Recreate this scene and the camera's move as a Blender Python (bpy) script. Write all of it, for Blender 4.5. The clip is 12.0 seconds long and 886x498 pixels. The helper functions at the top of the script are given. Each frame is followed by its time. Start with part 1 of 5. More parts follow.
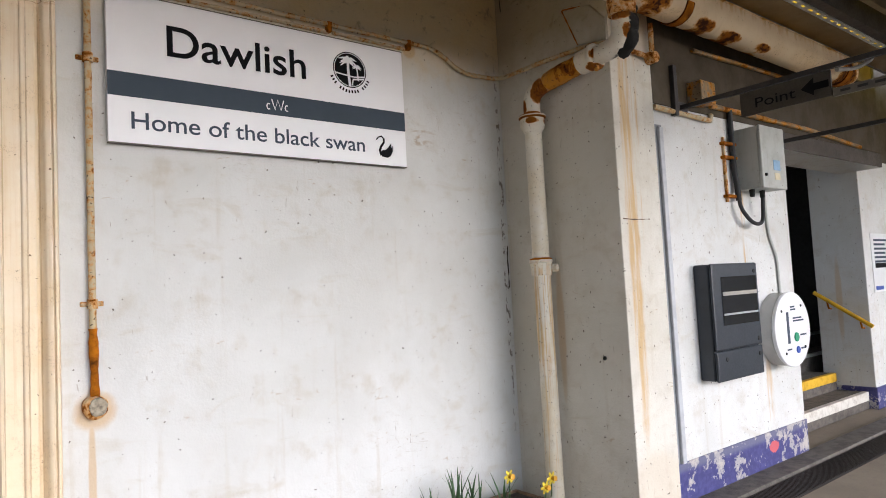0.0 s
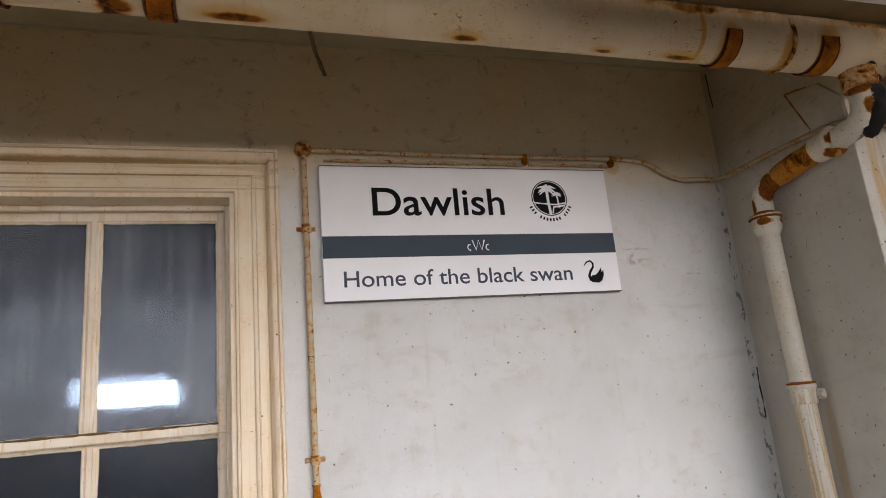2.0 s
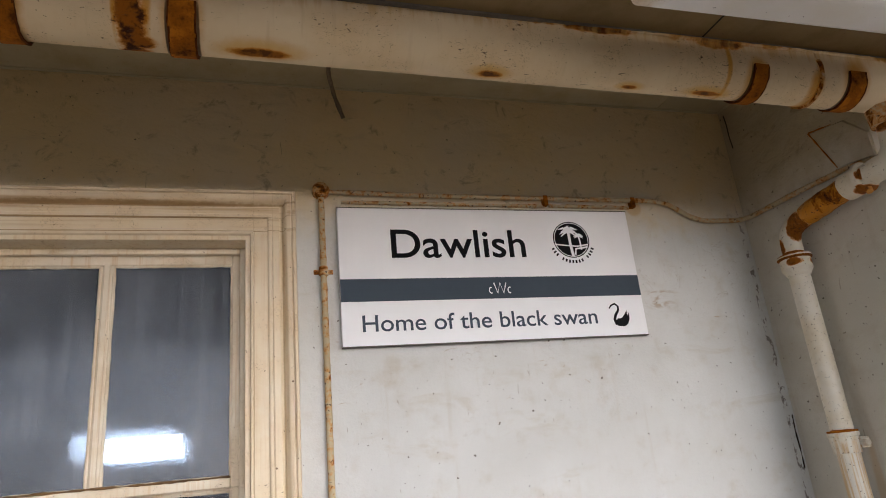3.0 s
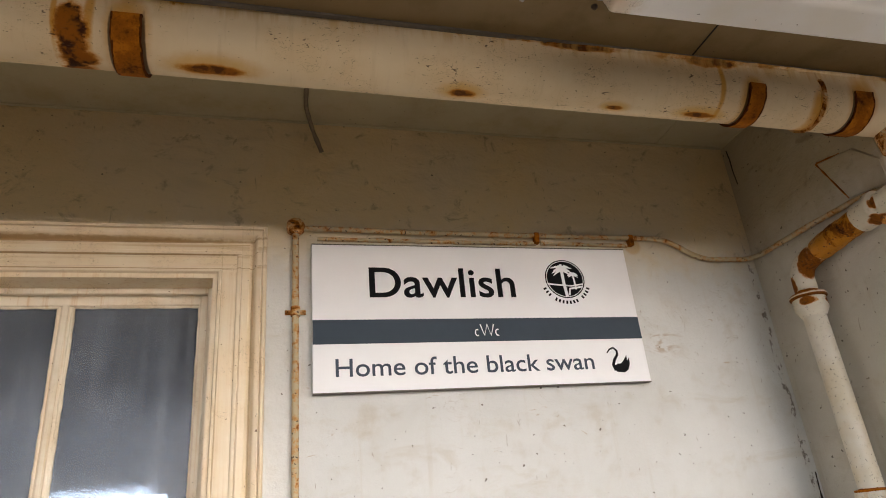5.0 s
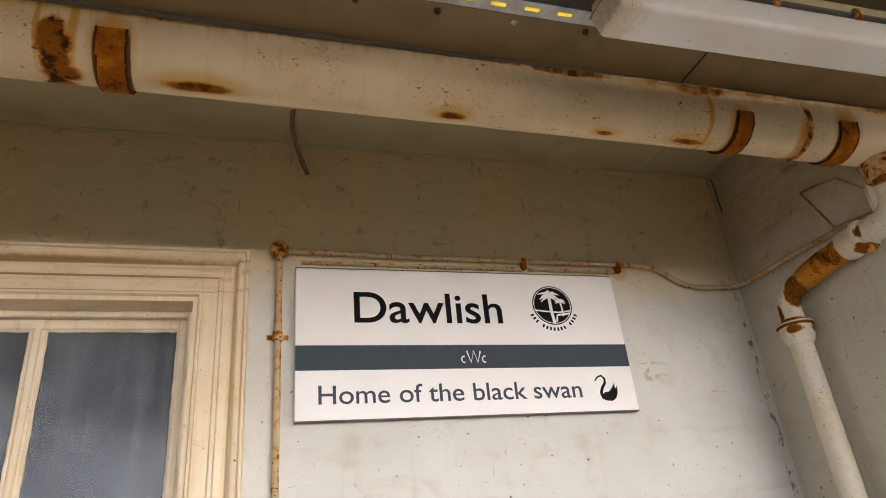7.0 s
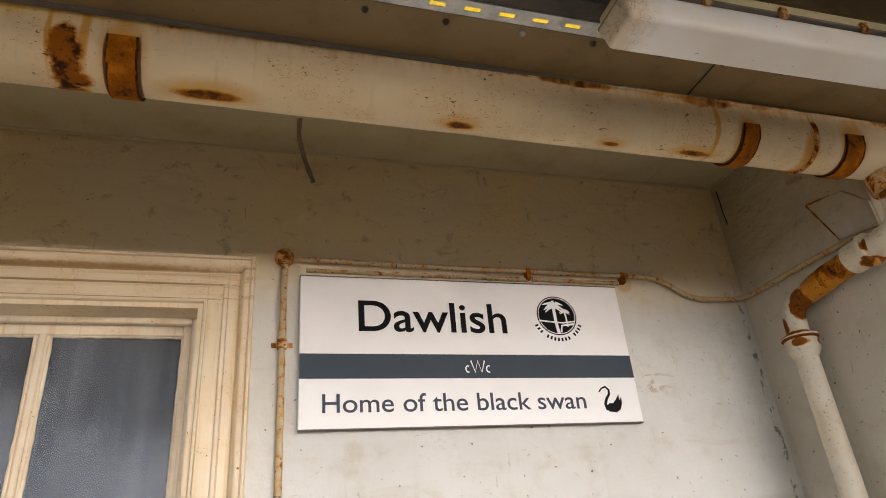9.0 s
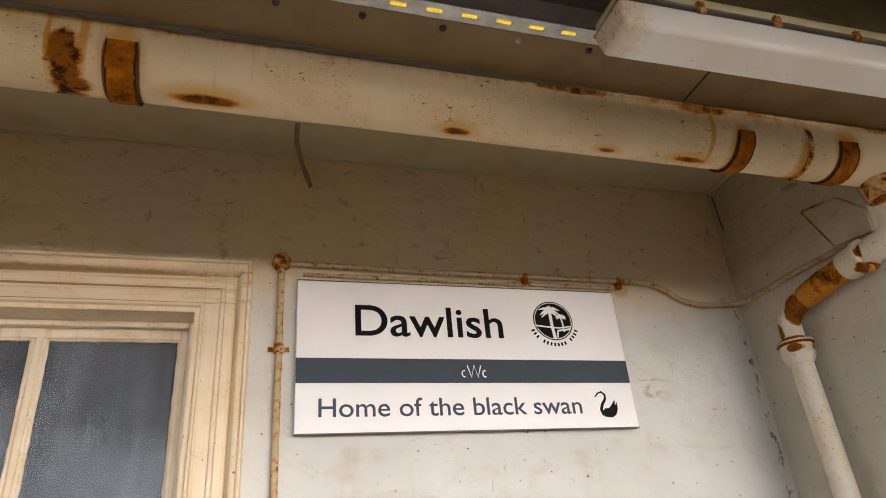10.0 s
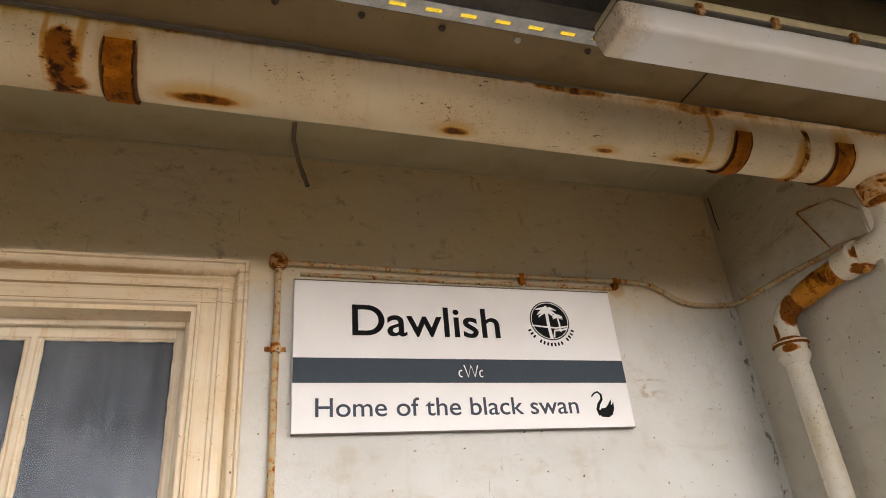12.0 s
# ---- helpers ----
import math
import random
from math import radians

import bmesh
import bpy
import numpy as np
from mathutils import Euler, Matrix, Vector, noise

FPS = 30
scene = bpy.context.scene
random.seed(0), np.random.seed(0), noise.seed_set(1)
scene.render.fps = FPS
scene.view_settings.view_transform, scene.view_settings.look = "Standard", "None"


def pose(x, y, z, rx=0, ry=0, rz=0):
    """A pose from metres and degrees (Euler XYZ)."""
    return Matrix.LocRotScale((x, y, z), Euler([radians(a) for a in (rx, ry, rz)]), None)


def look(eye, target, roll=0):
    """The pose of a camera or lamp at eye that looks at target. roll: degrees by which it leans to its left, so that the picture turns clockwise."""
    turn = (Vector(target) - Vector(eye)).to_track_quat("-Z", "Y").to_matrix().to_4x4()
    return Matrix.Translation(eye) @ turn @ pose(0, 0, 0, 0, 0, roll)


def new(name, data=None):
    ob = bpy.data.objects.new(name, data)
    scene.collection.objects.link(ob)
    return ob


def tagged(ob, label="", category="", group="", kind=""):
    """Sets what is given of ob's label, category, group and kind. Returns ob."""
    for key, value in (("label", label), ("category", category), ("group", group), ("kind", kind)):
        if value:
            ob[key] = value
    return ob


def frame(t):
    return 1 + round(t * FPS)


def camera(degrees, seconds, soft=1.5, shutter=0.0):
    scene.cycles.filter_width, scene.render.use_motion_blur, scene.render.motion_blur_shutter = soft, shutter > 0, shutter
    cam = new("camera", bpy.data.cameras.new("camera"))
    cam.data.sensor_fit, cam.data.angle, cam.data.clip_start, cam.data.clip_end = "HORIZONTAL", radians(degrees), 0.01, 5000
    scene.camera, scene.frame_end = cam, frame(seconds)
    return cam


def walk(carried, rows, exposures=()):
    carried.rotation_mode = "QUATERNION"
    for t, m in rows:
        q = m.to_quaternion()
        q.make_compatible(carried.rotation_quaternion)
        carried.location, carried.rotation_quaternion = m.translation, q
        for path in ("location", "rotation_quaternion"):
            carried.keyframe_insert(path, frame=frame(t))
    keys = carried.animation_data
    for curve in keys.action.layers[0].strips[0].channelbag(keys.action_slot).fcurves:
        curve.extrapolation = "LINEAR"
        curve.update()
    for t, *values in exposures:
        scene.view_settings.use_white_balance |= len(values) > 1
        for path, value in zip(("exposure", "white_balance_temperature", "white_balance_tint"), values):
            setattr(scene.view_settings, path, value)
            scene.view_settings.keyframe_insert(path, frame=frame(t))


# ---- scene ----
cam = camera(67.9, 12.0, 0.95)

PATH = [
    (0, (-0.653, -3.388, 1.437), (0.573, -1.813, 1.558), -3.0),
    (0.5, (-0.69, -3.304, 1.482), (0.273, -1.559, 1.648), -5.1),
    (1, (-0.709, -3.187, 1.545), (0.117, -1.379, 1.76), -5.4),
    (1.5, (-0.554, -3.242, 1.595), (0.161, -1.405, 1.93), -6.7),
    (2, (-0.363, -3.358, 1.629), (0.203, -1.499, 2.103), -5.2),
    (2.5, (-0.355, -3.389, 1.599), (0.166, -1.546, 2.176), -5.3),
    (3, (-0.415, -3.229, 1.61), (0.138, -1.413, 2.239), -5.6),
    (4.8, (-0.158, -3.056, 1.556), (0.337, -1.292, 2.358), -5.0),
    (5, (-0.181, -3.033, 1.568), (0.318, -1.27, 2.371), -5.5),
    (5.5, (-0.203, -2.987, 1.596), (0.328, -1.241, 2.413), -5.5),
    (6, (-0.178, -2.982, 1.586), (0.361, -1.254, 2.434), -5.3),
    (6.5, (-0.194, -2.98, 1.582), (0.353, -1.261, 2.446), -5.7),
    (7, (-0.196, -2.981, 1.579), (0.356, -1.268, 2.451), -5.8),
    (9, (-0.211, -2.978, 1.579), (0.334, -1.276, 2.477), -5.2),
    (9.5, (-0.212, -2.976, 1.574), (0.337, -1.276, 2.475), -5.2),
    (10, (-0.208, -2.989, 1.575), (0.342, -1.295, 2.485), -5.1),
    (10.5, (-0.22, -2.986, 1.576), (0.336, -1.296, 2.488), -5.1),
    (11, (-0.216, -2.986, 1.574), (0.345, -1.298, 2.487), -5.1),
    (11.5, (-0.218, -2.983, 1.583), (0.344, -1.289, 2.486), -5.2),
    (12, (-0.222, -2.985, 1.58), (0.345, -1.295, 2.486), -5.2),
]
walk(cam, [(t, look(eye, target, roll)) for t, eye, target, roll in PATH],
     [(0, 1.08, 5850, 16), (1.0, 0.88, 5800, 17), (2.0, 0.82, 5900, 18), (2.5, 0.88, 5900, 17), (5.0, 1.26, 6250, 16), (12.0, 1.38, 6350, 16)])

# ---- daylight: a bright overcast sky, the building in its own shade ----
world = bpy.data.worlds.new("world")
scene.world = world
world.use_nodes = True
_wn = world.node_tree.nodes
_sky = _wn.new("ShaderNodeTexSky")
_sky.sky_type = "NISHITA"
_sky.sun_disc = False
_sky.sun_elevation = radians(20)
_sky.sun_rotation = radians(162)
_sky.air_density, _sky.dust_density, _sky.ozone_density = 1.0, 1.4, 1.6
_bg = _wn["Background"]
_bg.inputs["Strength"].default_value = 0.15
_soft = _wn.new("ShaderNodeHueSaturation")
_soft.inputs["Saturation"].default_value = 0.55
world.node_tree.links.new(_sky.outputs[0], _soft.inputs["Color"])
world.node_tree.links.new(_soft.outputs[0], _bg.inputs[0])

sun = new("sun", bpy.data.lights.new("sun", "SUN"))
sun.data.energy, sun.data.angle, sun.data.color = 1.15, radians(76), (0.91, 0.965, 1.0)
sun.matrix_world = look((2.9, -8.8, 3.4), (0, 0, 0))


# ---- node helpers ----
class Nodes:
    def __init__(self, name):
        self.m = bpy.data.materials.new(name)
        self.m.use_nodes = True
        self.t = self.m.node_tree
        self.b = self.t.nodes["Principled BSDF"]
        self.out = self.t.nodes["Material Output"]
        self.pos = self.add("ShaderNodeNewGeometry").outputs["Position"]

    def add(self, kind):
        return self.t.nodes.new(kind)

    def put(self, socket, value):
        if isinstance(value, bpy.types.NodeSocket):
            self.t.links.new(value, socket)
        elif isinstance(value, (tuple, list)) and len(value) == 3 and socket.type == "RGBA":
            socket.default_value = (*value, 1)
        else:
            socket.default_value = value

    def scaled(self, sx, sy, sz, off=(0, 0, 0)):
        n = self.add("ShaderNodeMapping")
        self.put(n.inputs["Vector"], self.pos)
        n.inputs["Scale"].default_value = (sx, sy, sz)
        n.inputs["Location"].default_value = off
        return n.outputs[0]

    def noise(self, scale, detail=4, rough=0.55, vec=None, distort=0.0):
        n = self.add("ShaderNodeTexNoise")
        self.put(n.inputs["Vector"], vec or self.pos)
        n.inputs["Scale"].default_value, n.inputs["Detail"].default_value = scale, detail
        n.inputs["Roughness"].default_value, n.inputs["Distortion"].default_value = rough, distort
        return n.outputs["Fac"]

    def step(self, v, lo, hi, a=0.0, b=1.0):
        n = self.add("ShaderNodeMapRange")
        n.interpolation_type = "SMOOTHSTEP"
        for k, x in enumerate((v, lo, hi, a, b)):
            self.put(n.inputs[k], x)
        return n.outputs[0]

    def math(self, op, a, b=0.0):
        n = self.add("ShaderNodeMath")
        n.operation = op
        self.put(n.inputs[0], a)
        self.put(n.inputs[1], b)
        return n.outputs[0]

    def mul(self, a, b):
        return self.math("MULTIPLY", a, b)

    def plus(self, a, b):
        return self.math("ADD", a, b)

    def most(self, *vs):
        r = vs[0]
        for v in vs[1:]:
            r = self.math("MAXIMUM", r, v)
        return r

    def xyz(self):
        n = self.add("ShaderNodeSeparateXYZ")
        self.put(n.inputs[0], self.pos)
        return n.outputs

    def mix(self, f, a, b):
        n = self.add("ShaderNodeMix")
        n.data_type = "RGBA"
        self.put(n.inputs[0], f)
        self.put(n.inputs[6], a)
        self.put(n.inputs[7], b)
        return n.outputs[2]

    def bump(self, h, strength=0.3, dist=0.01):
        n = self.add("ShaderNodeBump")
        n.inputs["Strength"].default_value, n.inputs["Distance"].default_value = strength, dist
        self.put(n.inputs["Height"], h)
        self.put(self.b.inputs["Normal"], n.outputs[0])

    def spot(self, u, v, cu, cv, ru, rv, ragged, soft=0.5):
        """A ragged patch: 1 inside the ellipse round (cu, cv), 0 outside."""
        a = self.math("POWER", self.math("DIVIDE", self.math("SUBTRACT", u, cu), ru), 2.0)
        b = self.math("POWER", self.math("DIVIDE", self.math("SUBTRACT", v, cv), rv), 2.0)
        d = self.plus(self.plus(a, b), ragged)
        return self.step(d, 1.0 - soft, 1.0 + soft, 1.0, 0.0)

    def done(self, colour, rough=0.6, metal=0.0, spec=0.5):
        self.b.inputs["Specular IOR Level"].default_value = spec
        self.put(self.b.inputs["Base Color"], colour)
        self.put(self.b.inputs["Roughness"], rough)
        self.put(self.b.inputs["Metallic"], metal)
        return self.m


RUST_D, RUST_M, RUST_L = (0.030, 0.008, 0.001), (0.24, 0.072, 0.001), (0.56, 0.22, 0.006)


def wall_paint(name="wall_paint", dull=(0.62, 0.615, 0.58), clean=(0.71, 0.71, 0.685), band=(0.74, 0.58, 0.31)):
    """Old masonry paint on render: pale grey cream, blotched, specked, with runs of rust."""
    g = Nodes(name)
    x, y, z = g.xyz()
    big = g.noise(1.1, 5, 0.6, distort=0.4)
    mid = g.noise(6, 6, 0.65)
    fine = g.noise(70, 4, 0.6)
    c = g.mix(g.step(big, 0.35, 0.68), dull, clean)
    c = g.mix(g.mul(g.step(mid, 0.50, 0.74), 0.45), c, (0.50, 0.44, 0.34))
    runs = g.noise(1, 5, 0.6, g.scaled(16, 16, 0.9))
    c = g.mix(g.mul(g.step(runs, 0.56, 0.76), 0.30), c, (0.47, 0.39, 0.27))
    scuff = g.noise(1, 6, 0.7, g.scaled(5, 5, 15, (3, 1, 7)), 1.2)
    c = g.mix(g.mul(g.step(scuff, 0.665, 0.70), 0.55), c, (0.42, 0.30, 0.17))
    # brown grime plus painted shade, on the roughly patched band above the window head
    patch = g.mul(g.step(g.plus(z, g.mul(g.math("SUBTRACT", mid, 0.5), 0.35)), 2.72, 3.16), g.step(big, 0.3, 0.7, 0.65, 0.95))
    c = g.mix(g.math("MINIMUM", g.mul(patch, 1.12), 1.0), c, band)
    # grime lines beside the window casing and in the corner
    ragged = g.mul(g.math("SUBTRACT", mid, 0.5), 1.6)
    drop = g.noise(1, 3, 0.5, g.scaled(30, 30, 2.2))
    knob = g.spot(x, z, -0.085, 0.62, 0.016, 0.36, g.mul(ragged, 0.6))
    knob2 = g.spot(x, z, -0.07, 0.965, 0.085, 0.085, ragged)
    ear = g.mul(g.spot(y, z, -0.45, 1.12, 0.03, 0.42, ragged), g.step(x, 2.4, 2.5))
    front = g.step(y, -0.955, -0.967)
    pil = g.mul(g.mul(g.spot(x, z, 2.69, 2.0, 0.055, 1.5, ragged), g.step(drop, 0.28, 0.62)), front)
    pil2 = g.mul(g.mul(g.spot(x, z, 2.79, 2.5, 0.03, 0.7, ragged), g.step(drop, 0.42, 0.62)), front)
    wing = g.mul(g.mul(g.spot(x, z, 4.05, 1.75, 0.03, 0.35, ragged), g.step(drop, 0.36, 0.6)), g.step(y, -0.90, -0.94))
    wing2 = g.mul(g.mul(g.spot(x, z, 4.25, 0.55, 0.05, 0.25, ragged), g.step(drop, 0.36, 0.6)), g.step(y, -0.90, -0.94))
    low = g.mul(g.spot(x, z, 2.75, 0.15, 0.3, 0.25, ragged), front)
    under = g.spot(x, z, 1.79, 2.985, 0.05, 0.05, ragged)
    run = g.most(g.mul(knob, 0.75), g.mul(knob2, 0.8), g.mul(ear, 0.5), pil, g.mul(pil2, 0.8), wing, g.mul(wing2, 0.7), g.mul(low, 0.2), g.mul(under, 0.8))
    c = g.mix(g.mul(run, 0.75), c, (0.56, 0.33, 0.09))
    curl = g.mul(g.spot(x, z, 1.82, 2.42, 0.16, 0.05, g.mul(ragged, 1.5)), g.step(scuff, 0.5, 0.6))
    c = g.mix(g.mul(curl, 0.6), c, (0.40, 0.28, 0.15))
    specks = g.noise(42, 2, 0.5, g.scaled(1, 1, 1, (9, 2, 4)))
    c = g.mix(g.mul(g.step(specks, 0.705, 0.735), 0.85), c, (0.09, 0.07, 0.05))
    pits = g.noise(17, 3, 0.6, g.scaled(1, 1, 1, (1, 7, 3)))
    c = g.mix(g.mul(g.step(pits, 0.725, 0.75), 0.75), c, (0.20, 0.16, 0.11))
    tick = g.noise(1, 3, 0.6, g.scaled(30, 30, 8, (6, 2, 2)), 0.5)
    c = g.mix(g.mul(g.step(tick, 0.70, 0.73), 0.45), c, (0.24, 0.18, 0.11))
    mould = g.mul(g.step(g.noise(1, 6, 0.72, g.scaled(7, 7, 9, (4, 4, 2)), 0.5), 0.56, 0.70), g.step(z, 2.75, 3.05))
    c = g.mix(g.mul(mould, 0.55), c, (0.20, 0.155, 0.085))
    grit = g.noise(240, 3, 0.7)
    c = g.mix(g.mul(g.step(grit, 0.45, 0.75), 0.26), c, (0.30, 0.26, 0.20))
    hair = g.math("ABSOLUTE", g.math("SUBTRACT", g.noise(1, 4, 0.6, g.scaled(3.1, 3.1, 4.3, (5, 3, 1)), 2.0), 0.5))
    c = g.mix(g.mul(g.mul(g.step(hair, 0.0, 0.004, 1.0, 0.0), g.step(big, 0.5, 0.62)), 0.45), c, (0.30, 0.22, 0.14))
    smear = g.noise(1, 5, 0.65, g.scaled(2.4, 2.4, 6.5, (8, 8, 1)), 0.8)
    c = g.mix(g.mul(g.step(smear, 0.56, 0.72), 0.28), c, (0.46, 0.38, 0.25))
    corner = g.mul(g.mul(g.spot(x, z, 2.535, 1.75, 0.020, 1.3, g.mul(ragged, 0.6)), g.step(g.noise(1, 4, 0.7, g.scaled(30, 30, 17)), 0.53, 0.58)), g.step(y, -0.1, -0.05))
    c = g.mix(g.mul(corner, 0.8), c, (0.13, 0.10, 0.08))
    g.bump(g.plus(g.plus(g.mul(mid, 0.9), g.mul(fine, 0.22)), g.mul(g.mul(g.step(z, 2.98, 3.12), g.noise(1, 4, 0.55, g.scaled(4, 4, 6), 0.3)), 4.0)), 0.48, 0.014)
    return g.done(c, g.step(mid, 0.3, 0.8, 0.6, 0.85), 0.0, 0.25)


def plain_paint(name, base, dirt, rough=0.55, amount=0.5, scale=7, streak=True, bump=0.2):
    """Aged paint with grime in its brush marks and specks."""
    g = Nodes(name)
    n1, n2 = g.noise(scale, 6, 0.65), g.noise(scale * 9, 4, 0.6)
    c = g.mix(g.mul(g.step(n1, 0.42, 0.75), amount), base, dirt)
    if streak:
        s = g.noise(1, 5, 0.6, g.scaled(26, 26, 1.6))
        c = g.mix(g.mul(g.step(s, 0.53, 0.74), amount * 0.8), c, dirt)
    k = g.noise(60, 2, 0.5, g.scaled(1, 1, 1, (1, 5, 2)))
    c = g.mix(g.mul(g.step(k, 0.73, 0.76), 0.8), c, tuple(v * 0.25 for v in dirt))
    g.bump(g.plus(n1, g.mul(n2, 0.35)), bump, 0.006)
    return g.done(c, g.step(n1, 0.3, 0.7, rough - 0.1, rough + 0.15), 0.0, 0.35)


def window_paint(name, pale, deep, runs):
    """Thick gloss paint, yellowed, with long brown runs and chips; dirt and painted shade in its quirks."""
    g = Nodes(name)
    n1, n2 = g.noise(5, 6, 0.6), g.noise(80, 3, 0.6)
    s = g.noise(1, 5, 0.6, g.scaled(40, 40, 0.8))
    h = g.noise(1, 5, 0.6, g.scaled(0.8, 40, 40, (4, 0, 0)))
    c = g.mix(g.step(n1, 0.3, 0.7), pale, deep)
    xx, yy, zz = g.xyz()
    head = g.step(zz, 2.796, 2.806)
    c = g.mix(g.mul(g.mul(g.step(s, 0.50, 0.70), g.math("SUBTRACT", 1.0, head)), runs), c, (0.60, 0.37, 0.14))
    c = g.mix(g.mul(g.mul(g.step(h, 0.50, 0.68), head), 0.6), c, (0.52, 0.33, 0.13))
    lump = g.mul(g.math("SUBTRACT", g.noise(30, 4, 0.7), 0.5), 1.6)
    # brown dirt lines along the quirks, groove shade put into them as well
    quirk = g.most(*[g.mul(g.spot(zz, xx, cz, -1.2, rz, 0.99, lump, 0.6), head) for cz, rz in ((2.958, 0.011), (2.818, 0.004), (2.887, 0.003))])
    side = g.most(*[g.spot(xx, zz, cx, 1.7, rx, 1.25, lump, 0.6) for cx, rx in ((-0.324, 0.004), (-0.231, 0.003), (-0.414, 0.003), (-0.276, 0.004))])
    c = g.mix(g.mul(g.most(quirk, g.mul(side, 0.55)), 0.8), c, (0.34, 0.19, 0.05))
    crack = g.noise(1, 5, 0.75, g.scaled(11, 11, 13, (2, 2, 2)), 1.5)
    line = g.math("ABSOLUTE", g.math("SUBTRACT", crack, 0.5))
    c = g.mix(g.mul(g.mul(g.step(line, 0.0, 0.006, 1.0, 0.0), g.step(n1, 0.5, 0.6)), 0.8), c, (0.22, 0.12, 0.05))
    k = g.noise(48, 2, 0.5, g.scaled(1, 1, 1, (1, 5, 2)))
    c = g.mix(g.mul(g.step(k, 0.72, 0.75), 0.85), c, (0.16, 0.08, 0.03))
    g.bump(g.plus(n1, g.mul(n2, 0.3)), 0.22, 0.006)
    return g.done(c, g.step(n1, 0.3, 0.7, 0.38, 0.6))


def iron_paint(name, level, base=(0.72, 0.66, 0.53), scale=9, halo=0.85):
    """Cream paint over cast iron with rust breaking through; level 0 to 1."""
    g = Nodes(name)
    n = g.noise(scale, 7, 0.68, distort=0.5)
    n2 = g.noise(scale * 6, 4, 0.65)
    grime = g.noise(3.2, 5, 0.6)
    c = g.mix(g.mul(g.step(grime, 0.4, 0.75), 0.5), base, (0.56, 0.46, 0.31))
    lo = 0.74 - 0.32 * level
    depth = g.plus(n, g.mul(g.math("SUBTRACT", n2, 0.5), 0.16))
    c = g.mix(g.step(depth, lo - 0.13, lo + 0.01, 0.0, halo), c, RUST_L)
    core = g.step(depth, lo - 0.02, lo + 0.09)
    c = g.mix(core, c, RUST_M)
    c = g.mix(g.step(depth, lo + 0.07, lo + 0.20), c, RUST_D)
    k = g.noise(60, 2, 0.5, g.scaled(1, 1, 1, (1, 5, 2)))
    c = g.mix(g.mul(g.step(k, 0.64, 0.69), 0.9), c, (0.06, 0.032, 0.014))
    g.bump(g.plus(g.mul(n2, 0.35), g.mul(core, 0.5)), 0.35, 0.006)
    return g.done(c, g.step(core, 0, 1, 0.5, 0.88), 0.0, 0.18)


